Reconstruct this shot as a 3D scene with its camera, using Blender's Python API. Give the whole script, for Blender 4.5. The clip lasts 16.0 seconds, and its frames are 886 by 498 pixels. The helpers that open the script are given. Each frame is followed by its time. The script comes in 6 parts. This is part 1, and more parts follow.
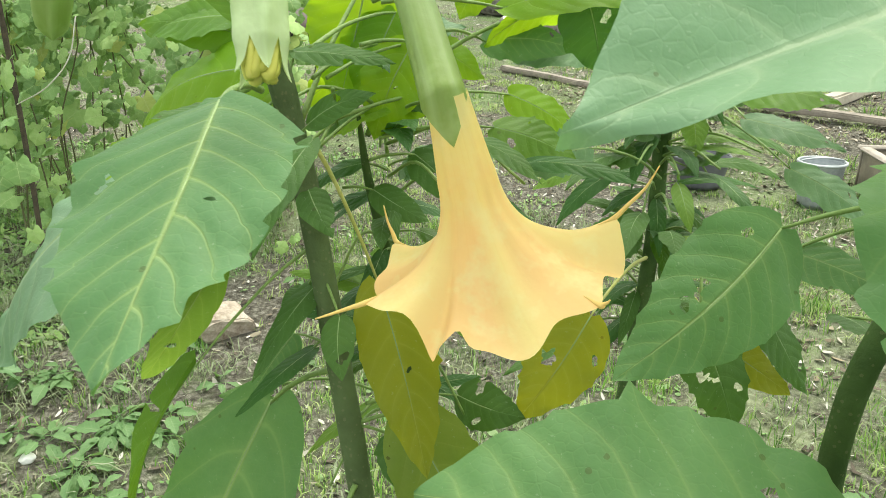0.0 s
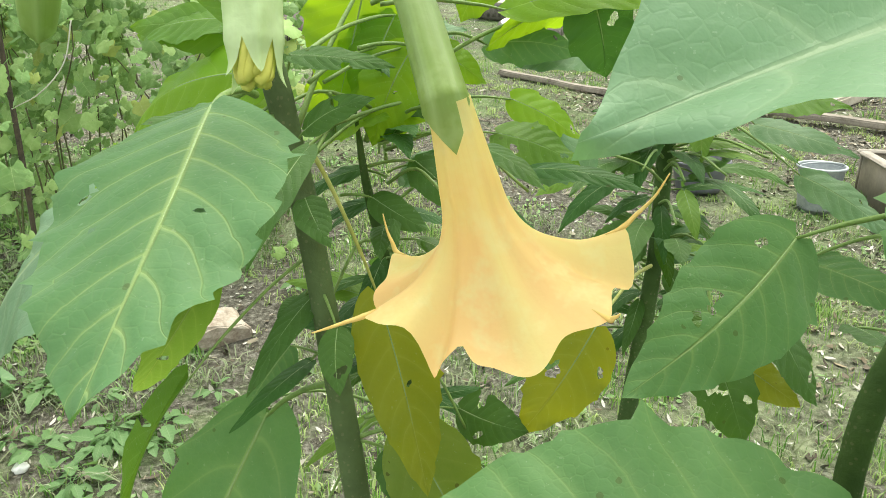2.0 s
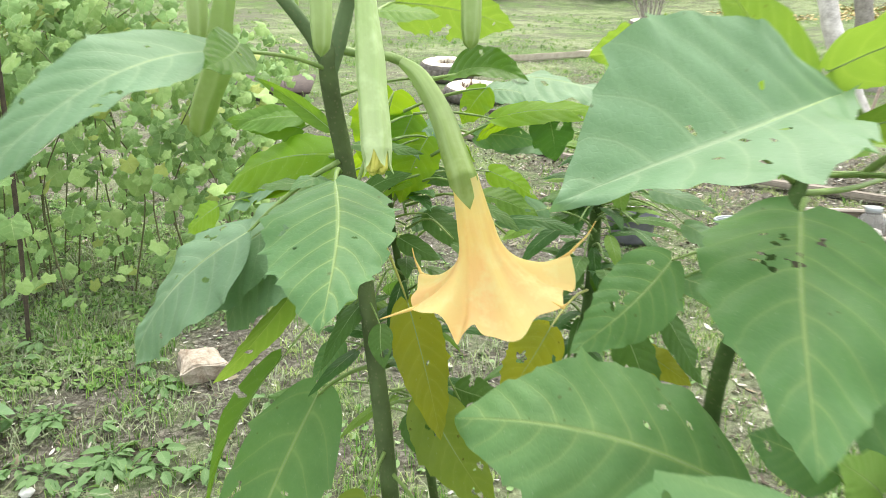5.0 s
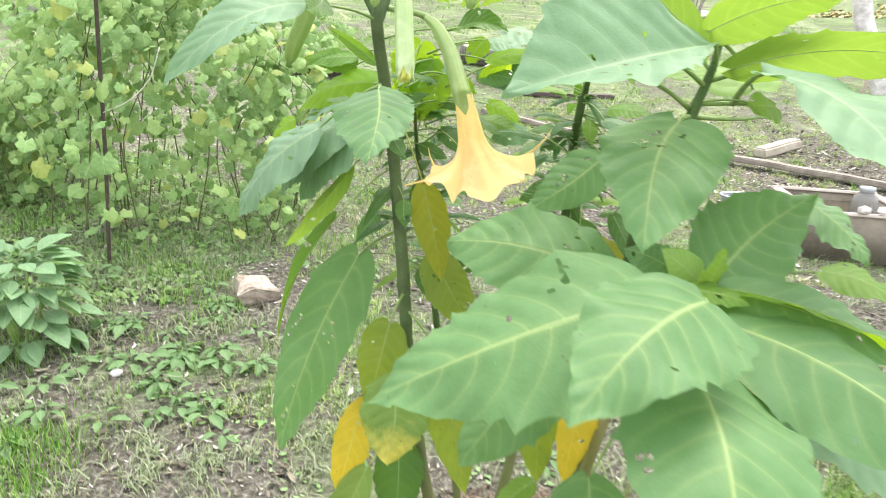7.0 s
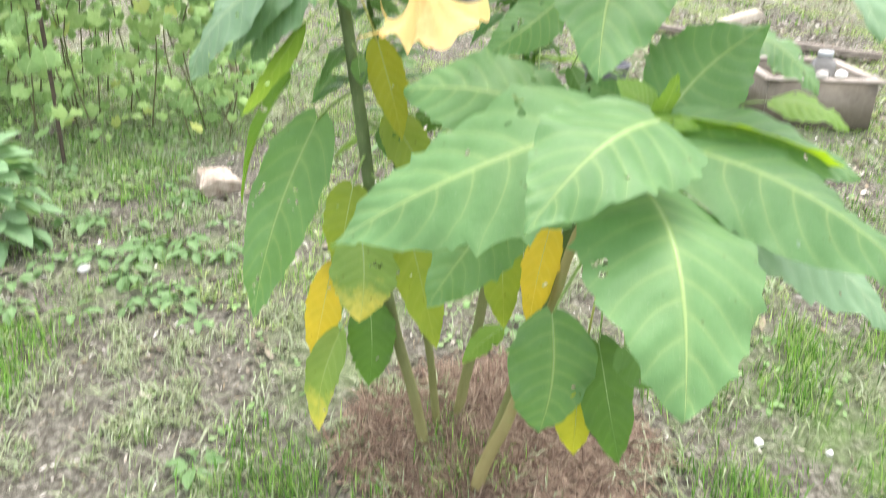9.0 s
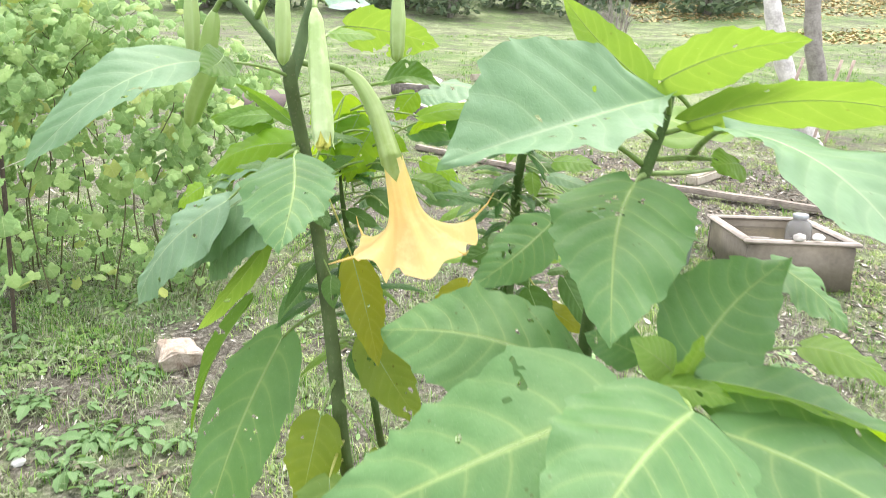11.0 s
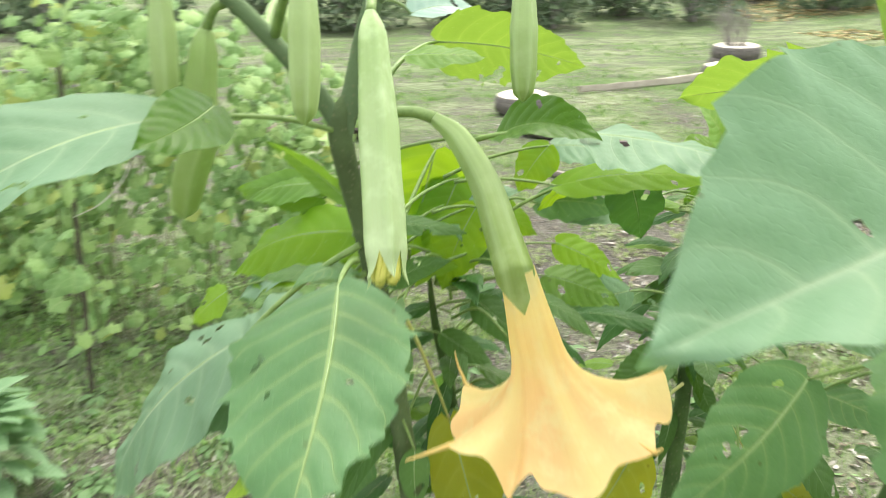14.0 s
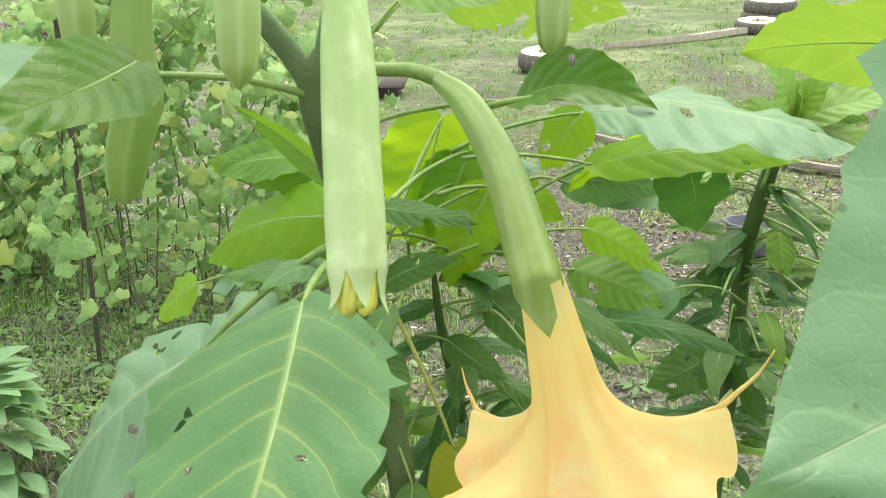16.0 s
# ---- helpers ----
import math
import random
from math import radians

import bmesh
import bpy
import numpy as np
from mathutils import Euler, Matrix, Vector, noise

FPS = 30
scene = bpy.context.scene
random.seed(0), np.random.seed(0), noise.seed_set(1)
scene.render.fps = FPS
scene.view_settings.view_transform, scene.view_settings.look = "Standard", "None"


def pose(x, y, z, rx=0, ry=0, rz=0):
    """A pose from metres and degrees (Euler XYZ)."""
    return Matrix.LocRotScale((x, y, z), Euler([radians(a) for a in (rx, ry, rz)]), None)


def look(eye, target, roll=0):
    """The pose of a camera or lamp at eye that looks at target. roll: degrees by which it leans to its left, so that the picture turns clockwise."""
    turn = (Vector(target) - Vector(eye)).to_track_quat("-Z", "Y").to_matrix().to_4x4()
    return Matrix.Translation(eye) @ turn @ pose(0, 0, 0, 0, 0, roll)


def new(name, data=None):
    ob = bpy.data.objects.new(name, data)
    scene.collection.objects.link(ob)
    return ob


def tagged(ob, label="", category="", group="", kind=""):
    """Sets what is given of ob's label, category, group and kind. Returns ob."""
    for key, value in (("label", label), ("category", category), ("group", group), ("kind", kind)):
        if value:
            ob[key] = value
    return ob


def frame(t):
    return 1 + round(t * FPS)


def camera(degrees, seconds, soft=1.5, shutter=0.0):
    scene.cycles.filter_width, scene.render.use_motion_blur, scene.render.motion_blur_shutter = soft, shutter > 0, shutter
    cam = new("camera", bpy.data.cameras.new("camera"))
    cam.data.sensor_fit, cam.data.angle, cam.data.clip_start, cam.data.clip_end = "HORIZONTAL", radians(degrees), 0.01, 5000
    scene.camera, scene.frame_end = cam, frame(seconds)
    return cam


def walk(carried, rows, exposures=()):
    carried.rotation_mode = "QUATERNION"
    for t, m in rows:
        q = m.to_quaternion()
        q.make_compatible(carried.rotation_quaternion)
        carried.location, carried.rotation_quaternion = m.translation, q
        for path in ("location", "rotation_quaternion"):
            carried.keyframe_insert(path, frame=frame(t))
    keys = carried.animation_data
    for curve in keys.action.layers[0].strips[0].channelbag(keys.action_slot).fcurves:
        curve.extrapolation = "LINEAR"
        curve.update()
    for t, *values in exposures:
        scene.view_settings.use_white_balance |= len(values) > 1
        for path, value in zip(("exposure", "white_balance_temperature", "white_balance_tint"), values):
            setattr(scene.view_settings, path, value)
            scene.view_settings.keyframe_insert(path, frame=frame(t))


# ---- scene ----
cam = camera(63.2, 16.0, 0.6, 0.9)
PATH = [
    (0, (0.021, 0.009, 1.31), (-0.053, 1.887, 0.624), -0.3),
    (0.5, (0.027, 0.014, 1.307), (-0.06, 1.888, 0.613), -0.5),
    (1, (0.023, 0.015, 1.31), (-0.041, 1.895, 0.63), -0.4),
    (1.5, (0.021, 0.024, 1.311), (-0.057, 1.9, 0.621), -0.3),
    (2, (0.018, 0.026, 1.308), (-0.05, 1.907, 0.633), -0.3),
    (2.5, (0.018, 0.022, 1.309), (-0.052, 1.901, 0.627), -0.3),
    (3, (0.02, 0.018, 1.311), (-0.06, 1.899, 0.636), -0.3),
    (3.5, (0.014, -0.004, 1.319), (-0.057, 1.894, 0.692), 0.2),
    (5.8, (-0.058, -0.366, 1.374), (0.084, 1.562, 0.862), 0.9),
    (6, (-0.042, -0.396, 1.363), (0.065, 1.535, 0.854), 1.1),
    (6.5, (-0.02, -0.485, 1.34), (-0.065, 1.428, 0.756), 1.5),
    (7, (-0.008, -0.593, 1.329), (-0.012, 1.324, 0.76), 2.9),
    (7.5, (-0.003, -0.625, 1.31), (0.031, 1.263, 0.653), 3.1),
    (8, (0.003, -0.624, 1.273), (0.046, 1.192, 0.437), 1.1),
    (8.5, (-0.001, -0.624, 1.251), (0.072, 1.144, 0.319), 1.6),
    (9, (0.002, -0.624, 1.271), (0.093, 1.195, 0.445), 0.9),
    (9.5, (0.0, -0.608, 1.3), (0.14, 1.272, 0.632), 1.6),
    (10, (-0.003, -0.567, 1.324), (0.169, 1.345, 0.76), 1.8),
    (12.5, (0.022, -0.265, 1.374), (0.022, 1.682, 0.915), 0.5),
    (13, (0.049, -0.208, 1.367), (-0.168, 1.726, 0.908), 0.6),
    (13.5, (0.038, -0.152, 1.366), (-0.254, 1.77, 0.897), 1.2),
    (14, (-0.012, -0.054, 1.377), (-0.14, 1.891, 0.929), -1.0),
    (14.5, (-0.042, -0.001, 1.386), (-0.033, 1.942, 0.914), -0.9),
    (15, (-0.033, 0.032, 1.384), (-0.095, 1.968, 0.887), -0.5),
    (15.5, (-0.019, 0.055, 1.379), (-0.184, 1.976, 0.847), -0.6),
    (16, (-0.009, 0.062, 1.373), (-0.195, 1.974, 0.816), -1.0),
]
walk(cam, [(t, look(eye, target, roll)) for t, eye, target, roll in PATH],
     [(0, 0.90, 6840, 2), (3.6, 0.91, 6820, 2), (6, 1.22, 6500, 14), (9, 1.46, 6430, 16), (12.6, 1.26, 6500, 16), (13.6, 1.24, 6500, 15), (14.4, 0.90, 6700, 6), (16, 1.00, 6750, 5)])

# ---- light: overcast sky with a broad, weak sun ----
world = bpy.data.worlds.new("overcast")
scene.world = world
world.use_nodes = True
wn = world.node_tree.nodes
wl = world.node_tree.links
bg = wn["Background"]
sky = wn.new("ShaderNodeTexSky")
sky.sky_type, sky.sun_disc = "NISHITA", False
sky.sun_elevation, sky.sun_rotation = radians(52), radians(20)
sky.dust_density, sky.air_density = 6.0, 1.2
mixw = wn.new("ShaderNodeMix")
mixw.data_type = "RGBA"
mixw.inputs[0].default_value = 0.75
mixw.inputs[7].default_value = (8.6, 8.8, 9.0, 1)
wl.new(sky.outputs[0], mixw.inputs[6])
wl.new(mixw.outputs[2], bg.inputs[0])
bg.inputs[1].default_value = 0.127

sun = new("sun", bpy.data.lights.new("sun", "SUN"))
sun.data.energy, sun.data.angle, sun.data.color = 2.3, radians(48), (1.0, 0.96, 0.89)
sun.matrix_world = look((1.6, 2.9, 9), (0, 0.5, 0.6))

# ---- materials ----
def nodes_of(name):
    m = bpy.data.materials.new(name)
    m.use_nodes = True
    return m, m.node_tree.nodes, m.node_tree.links, m.node_tree.nodes["Principled BSDF"]


def ramp(n, l, source, stops):
    r = n.new("ShaderNodeValToRGB")
    while len(r.color_ramp.elements) < len(stops):
        r.color_ramp.elements.new(0.5)
    for e, (p, c) in zip(r.color_ramp.elements, stops):
        e.position, e.color = p, (*c, 1) if len(c) == 3 else c
    l.new(source, r.inputs[0])
    return r


def noise_of(n, l, scale, detail=4, rough=0.6, coord="Object"):
    tc = n.new("ShaderNodeTexCoord")
    t = n.new("ShaderNodeTexNoise")
    t.inputs["Scale"].default_value, t.inputs["Detail"].default_value, t.inputs["Roughness"].default_value = scale, detail, rough
    l.new(tc.outputs[coord], t.inputs["Vector"])
    return t


def op(n, l, kind, a, b=None, c=None):
    m = n.new("ShaderNodeMath")
    m.operation = kind
    for i, v in enumerate((a, b, c)):
        if v is None:
            continue
        if isinstance(v, (int, float)):
            m.inputs[i].default_value = v
        else:
            l.new(v, m.inputs[i])
    return m.outputs[0]


def blend(n, l, fac, a, b, how="MIX"):
    m = n.new("ShaderNodeMix")
    m.data_type, m.blend_type = "RGBA", how
    for i, v in ((0, fac), (6, a), (7, b)):
        if isinstance(v, (int, float)):
            m.inputs[i].default_value = v
        elif isinstance(v, tuple):
            m.inputs[i].default_value = (*v, 1)
        else:
            l.new(v, m.inputs[i])
    return m.outputs[2]


def bump(n, l, bsdf, height, strength=0.4, distance=0.01):
    b = n.new("ShaderNodeBump")
    b.inputs["Strength"].default_value, b.inputs["Distance"].default_value = strength, distance
    l.new(height, b.inputs["Height"])
    l.new(b.outputs[0], bsdf.inputs["Normal"])


def plain(name, dark, light, scale=30, rough=0.8, metal=0.0, strength=0.4, distance=0.004, random_shade=0.0):
    """A surface of two tones in noise at two scales, with relief."""
    m, n, l, b = nodes_of(name)
    a, c = noise_of(n, l, scale), noise_of(n, l, scale * 6, 3)
    v = op(n, l, "ADD", op(n, l, "MULTIPLY", a.outputs[0], 0.65), op(n, l, "MULTIPLY", c.outputs[0], 0.35))
    col = ramp(n, l, v, [(0.36, dark), (0.64, light)]).outputs[0]
    if random_shade:
        info = n.new("ShaderNodeObjectInfo")
        col = blend(n, l, op(n, l, "MULTIPLY", info.outputs["Random"], random_shade), col, (0.3, 0.3, 0.08), "MIX")
    l.new(col, b.inputs["Base Color"])
    b.inputs["Roughness"].default_value, b.inputs["Metallic"].default_value = rough, metal
    bump(n, l, b, v, strength, distance)
    return m


def leafy(name, base, deep, vein, through_colour, thin=0.4, veins=8.0, spots=0.5, tip=None, rough=0.5, relief=0.5, quilt=0.0, vary=0.0, net_scale=170.0, veer=0.21, lines=0.42):
    """A leaf blade: midrib and side veins along its UV, mottling, small brown spots, and light that shines through."""
    m, n, l, b = nodes_of(name)
    uv = n.new("ShaderNodeUVMap")
    sep = n.new("ShaderNodeSeparateXYZ")
    l.new(uv.outputs[0], sep.inputs[0])
    wob = noise_of(n, l, 4, 2, 0.5, "UV")
    u = op(n, l, "ABSOLUTE", op(n, l, "SUBTRACT", op(n, l, "MULTIPLY", sep.outputs[0], 2.0), 1.0))
    v = op(n, l, "ADD", sep.outputs[1], op(n, l, "MULTIPLY", op(n, l, "SUBTRACT", wob.outputs[0], 0.5), 0.022))
    half = op(n, l, "MULTIPLY", op(n, l, "GREATER_THAN", sep.outputs[0], 0.5), 0.4)
    narrow = op(n, l, "MINIMUM", op(n, l, "ADD", op(n, l, "MULTIPLY", op(n, l, "MULTIPLY", v, 4.6), op(n, l, "SUBTRACT", 1.0, v)), 0.12), 1.0)
    side = op(n, l, "ADD", half, op(n, l, "SUBTRACT", op(n, l, "MULTIPLY", v, veins), op(n, l, "MULTIPLY", op(n, l, "POWER", u, 1.5), op(n, l, "MULTIPLY", narrow, veins * veer))))
    saw = op(n, l, "ABSOLUTE", op(n, l, "SUBTRACT", op(n, l, "FRACT", side), 0.5))
    fade = op(n, l, "SUBTRACT", 1.0, op(n, l, "MULTIPLY", u, 0.45))
    line = op(n, l, "MAXIMUM", op(n, l, "SUBTRACT", 1.0, op(n, l, "MULTIPLY", saw, op(n, l, "ADD", 12.0, op(n, l, "MULTIPLY", u, 20.0)))), 0.0)
    mid = op(n, l, "MAXIMUM", op(n, l, "SUBTRACT", 1.0, op(n, l, "MULTIPLY", u, op(n, l, "ADD", 15.0, op(n, l, "MULTIPLY", v, 22.0)))), 0.0)
    vm = op(n, l, "MINIMUM", op(n, l, "ADD", op(n, l, "MULTIPLY", op(n, l, "MULTIPLY", line, fade), lines), op(n, l, "MULTIPLY", mid, 1.4)), 1.0)
    glow = op(n, l, "MAXIMUM", op(n, l, "SUBTRACT", 1.0, op(n, l, "MULTIPLY", saw, 4.2)), 0.0)
    near_mid = op(n, l, "MAXIMUM", op(n, l, "SUBTRACT", 1.0, op(n, l, "MULTIPLY", u, 6.0)), 0.0)
    soft_vein = op(n, l, "MINIMUM", op(n, l, "ADD", op(n, l, "MULTIPLY", glow, fade), near_mid), 1.0)
    vor = n.new("ShaderNodeTexVoronoi")
    vor.feature, vor.inputs["Scale"].default_value = "DISTANCE_TO_EDGE", net_scale
    own = n.new("ShaderNodeTexCoord")
    l.new(own.outputs["Object"], vor.inputs["Vector"])
    net = op(n, l, "MAXIMUM", op(n, l, "SUBTRACT", 1.0, op(n, l, "MULTIPLY", vor.outputs[0], 9.0)), 0.0)
    big, fine = noise_of(n, l, 22, 4), noise_of(n, l, 160, 3)
    col = ramp(n, l, big.outputs[0], [(0.3, deep), (0.7, base)]).outputs[0]
    col = blend(n, l, op(n, l, "MULTIPLY", fine.outputs[0], 0.4), col, deep)
    if vary:
        info, geo = n.new("ShaderNodeObjectInfo"), n.new("ShaderNodeNewGeometry")
        chance = op(n, l, "FRACT", op(n, l, "ADD", info.outputs["Random"], geo.outputs["Random Per Island"]))
        col = blend(n, l, vary, col, ramp(n, l, chance, [(0.0, (0.6, 0.68, 0.6)), (0.4, (0.95, 1.0, 0.95)), (0.75, (1.15, 1.1, 1.0)), (1.0, (1.5, 1.35, 1.3))]).outputs[0], "MULTIPLY")
    if tip:
        fade = noise_of(n, l, 24, 5, 0.7)
        f = op(n, l, "ADD", op(n, l, "MULTIPLY", sep.outputs[1], 2.2), op(n, l, "MULTIPLY", fade.outputs[0], 2.6))
        col = blend(n, l, ramp(n, l, op(n, l, "SUBTRACT", f, 2.45), [(0.1, (0, 0, 0)), (0.9, (1, 1, 1))]).outputs[0], col, tip)
    col = blend(n, l, op(n, l, "MULTIPLY", net, 0.04), col, vein)
    col = blend(n, l, op(n, l, "MULTIPLY", soft_vein, 0.14), col, vein)
    col = blend(n, l, op(n, l, "MULTIPLY", vm, 0.58), col, vein)
    fleck = op(n, l, "GREATER_THAN", noise_of(n, l, 330, 2).outputs[0], 0.70)
    col = blend(n, l, op(n, l, "MULTIPLY", fleck, 0.16), col, (0.5, 0.56, 0.42))
    dots = n.new("ShaderNodeTexVoronoi")
    dots.inputs["Scale"].default_value = 9
    tc = n.new("ShaderNodeTexCoord")
    l.new(tc.outputs["Object"], dots.inputs["Vector"])
    dots.inputs["Scale"].default_value = 60
    gate = op(n, l, "GREATER_THAN", noise_of(n, l, 40, 2).outputs[0], 0.55)
    spot = op(n, l, "MULTIPLY", op(n, l, "LESS_THAN", dots.outputs[0], 0.10), gate)
    col = blend(n, l, op(n, l, "MULTIPLY", spot, spots), col, (0.06, 0.045, 0.02))
    l.new(col, b.inputs["Base Color"])
    b.inputs["Roughness"].default_value = rough
    b.inputs["Specular IOR Level"].default_value = 0.25
    h = op(n, l, "ADD", op(n, l, "MULTIPLY", vm, -relief), op(n, l, "ADD", op(n, l, "MULTIPLY", net, -0.07), op(n, l, "MULTIPLY", op(n, l, "COSINE", op(n, l, "MULTIPLY", side, 6.2832)), 0.10 + quilt)))
    h = op(n, l, "ADD", h, op(n, l, "MULTIPLY", noise_of(n, l, 75, 4, 0.6).outputs[0], 0.8))
    h = op(n, l, "ADD", h, op(n, l, "MULTIPLY", op(n, l, "MINIMUM", vor.outputs[0], 0.25), 0.12))
    bump(n, l, b, h, 0.55, 0.0018)
    tr = n.new("ShaderNodeBsdfTranslucent")
    l.new(blend(n, l, 0.6, col, through_colour), tr.inputs[0])
    mix = n.new("ShaderNodeMixShader")
    mix.inputs[0].default_value = thin
    l.new(b.outputs[0], mix.inputs[1])
    l.new(tr.outputs[0], mix.inputs[2])
    l.new(mix.outputs[0], n["Material Output"].inputs[0])
    return m


LEAF = {
    "green": leafy("leaf_green", (0.135, 0.262, 0.105), (0.09, 0.195, 0.073), (0.36, 0.46, 0.17), (0.24, 0.50, 0.05), 0.30, vary=0.3),
    "veined": leafy("leaf_veined_green", (0.125, 0.25, 0.11), (0.088, 0.19, 0.076), (0.36, 0.46, 0.17), (0.24, 0.50, 0.05), 0.30, vary=0.2, lines=0.85),
    # blue: bluish sheen of the sky mixed into the leaf's green
    "blue": leafy("leaf_sky_sheen_green", (0.18, 0.30, 0.18), (0.135, 0.24, 0.13), (0.34, 0.44, 0.27), (0.22, 0.48, 0.06), 0.26, vary=0.3),
    # dull, dark: darkened greens that deepen the shade in gaps between leaves
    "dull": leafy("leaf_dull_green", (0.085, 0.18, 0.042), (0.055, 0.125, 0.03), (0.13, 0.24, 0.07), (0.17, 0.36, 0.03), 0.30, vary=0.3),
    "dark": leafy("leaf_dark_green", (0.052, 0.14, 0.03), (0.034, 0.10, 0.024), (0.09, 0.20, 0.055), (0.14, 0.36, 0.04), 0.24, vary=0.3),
    # lime: yellow-green of a leaf lit from behind, put into the colours
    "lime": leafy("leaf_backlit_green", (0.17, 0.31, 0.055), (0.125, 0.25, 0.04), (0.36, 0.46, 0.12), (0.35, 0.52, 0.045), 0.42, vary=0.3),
    # shade: darker copy of lime, for weaker light from behind
    "shade": leafy("leaf_dim_backlit_green", (0.125, 0.25, 0.035), (0.09, 0.20, 0.03), (0.22, 0.36, 0.08), (0.26, 0.46, 0.015), 0.42, vary=0.3),
    # under: blade side turned from the light, its shade put into the colour
    "under": leafy("leaf_shaded_underside", (0.062, 0.15, 0.012), (0.046, 0.115, 0.01), (0.12, 0.22, 0.03), (0.15, 0.34, 0.01), 0.28, rough=0.4, vary=0.2),
    # bright: strong glow of light from behind, put into base and through colours
    "bright": leafy("leaf_bright_backlit_green", (0.18, 0.35, 0.03), (0.13, 0.28, 0.02), (0.34, 0.48, 0.09), (0.52, 0.74, 0.015), 0.54, vary=0.3),
    "new": leafy("leaf_young_green", (0.25, 0.40, 0.12), (0.18, 0.32, 0.08), (0.45, 0.55, 0.22), (0.42, 0.68, 0.06), 0.38, quilt=0.06, vary=0.3),
    "olive": leafy("leaf_olive", (0.25, 0.29, 0.03), (0.17, 0.225, 0.028), (0.38, 0.40, 0.09), (0.62, 0.60, 0.02), 0.48, spots=0.8, vary=0.3),
    "fading": leafy("leaf_fading_green", (0.19, 0.27, 0.05), (0.13, 0.21, 0.035), (0.30, 0.36, 0.09), (0.38, 0.48, 0.02), 0.42, spots=0.9, vary=0.3),
    "yellow": leafy("leaf_yellow", (0.50, 0.38, 0.035), (0.30, 0.28, 0.03), (0.62, 0.52, 0.12), (0.80, 0.60, 0.03), 0.42, spots=0.9, vary=0.3),
    "yellowtip": leafy("leaf_yellowing", (0.18, 0.29, 0.075), (0.13, 0.235, 0.055), (0.36, 0.44, 0.14), (0.40, 0.55, 0.04), 0.36, spots=0.9, tip=(0.62, 0.52, 0.10), vary=0.3),
    # pale: whitish sheen painted as the base colour
    "pale": leafy("leaf_pale_sheen", (0.36, 0.50, 0.42), (0.28, 0.42, 0.34), (0.5, 0.6, 0.5), (0.4, 0.6, 0.3), 0.25, rough=0.3, vary=0.3),
}
VINE = leafy("vine_leaf", (0.285, 0.435, 0.175), (0.18, 0.31, 0.095), (0.42, 0.54, 0.23), (0.26, 0.46, 0.07), 0.20, veins=4.0, spots=0.4, vary=1.0)
VINE_Y = leafy("vine_leaf_yellowing", (0.36, 0.44, 0.13), (0.25, 0.33, 0.09), (0.44, 0.48, 0.2), (0.45, 0.55, 0.08), 0.30, veins=4.0, spots=0.8, vary=0.8)
SHRUB = leafy("shrub_leaf", (0.20, 0.33, 0.17), (0.13, 0.25, 0.11), (0.36, 0.46, 0.28), (0.30, 0.50, 0.1), 0.28, veins=7.0)
WEED = leafy("weed_leaf", (0.17, 0.29, 0.125), (0.11, 0.21, 0.08), (0.30, 0.40, 0.2), (0.30, 0.52, 0.1), 0.3, veins=7.0)
STALK = plain("stalk_green", (0.13, 0.22, 0.05), (0.22, 0.33, 0.09), 60, 0.5)
STALK_Y = plain("stalk_yellow_green", (0.28, 0.30, 0.06), (0.38, 0.40, 0.12), 60, 0.5)
VINE_STEM = plain("vine_stem", (0.07, 0.07, 0.03), (0.14, 0.15, 0.06), 60, 0.8)
RIB = plain("leaf_midrib", (0.20, 0.32, 0.11), (0.29, 0.40, 0.16), 80, 0.5)


def bark_of(name, low, high, green):
    m, n, l, b = nodes_of(name)
    big, fine = noise_of(n, l, 18, 5), noise_of(n, l, 150, 4)
    col = ramp(n, l, big.outputs[0], [(0.3, low), (0.55, high), (0.75, green)]).outputs[0]
    vor = n.new("ShaderNodeTexVoronoi")
    vor.inputs["Scale"].default_value = 190
    tc = n.new("ShaderNodeTexCoord")
    l.new(tc.outputs["Object"], vor.inputs["Vector"])
    wart = op(n, l, "LESS_THAN", vor.outputs[0], 0.22)
    col = blend(n, l, op(n, l, "MULTIPLY", wart, 0.28), col, (0.24, 0.23, 0.13))
    place = n.new("ShaderNodeSeparateXYZ")
    l.new(tc.outputs["Object"], place.inputs[0])
    old = n.new("ShaderNodeMapRange")
    old.inputs[1].default_value, old.inputs[2].default_value, old.inputs[3].default_value, old.inputs[4].default_value = 0.35, 0.95, 0.8, 0.0
    l.new(op(n, l, "ADD", place.outputs[2], op(n, l, "MULTIPLY", big.outputs[0], 0.2)), old.inputs[0])
    col = blend(n, l, old.outputs[0], col, (0.235, 0.21, 0.09))
    l.new(col, b.inputs["Base Color"])
    b.inputs["Roughness"].default_value = 0.9
    b.inputs["Specular IOR Level"].default_value = 0.15
    bump(n, l, b, op(n, l, "ADD", fine.outputs[0], op(n, l, "MULTIPLY", wart, 0.5)), 0.6, 0.0025)
    return m


STEM = bark_of("stem_bark", (0.075, 0.105, 0.046), (0.112, 0.16, 0.068), (0.13, 0.195, 0.085))
STEM_G = bark_of("green_stem", (0.05, 0.09, 0.03), (0.078, 0.132, 0.044), (0.10, 0.17, 0.058))
STEM_LOW = bark_of("pale_stem_bark", (0.22, 0.19, 0.08), (0.30, 0.27, 0.12), (0.26, 0.28, 0.11))


BRANCH = bark_of("green_branch", (0.10, 0.15, 0.075), (0.14, 0.205, 0.10), (0.16, 0.24, 0.115))


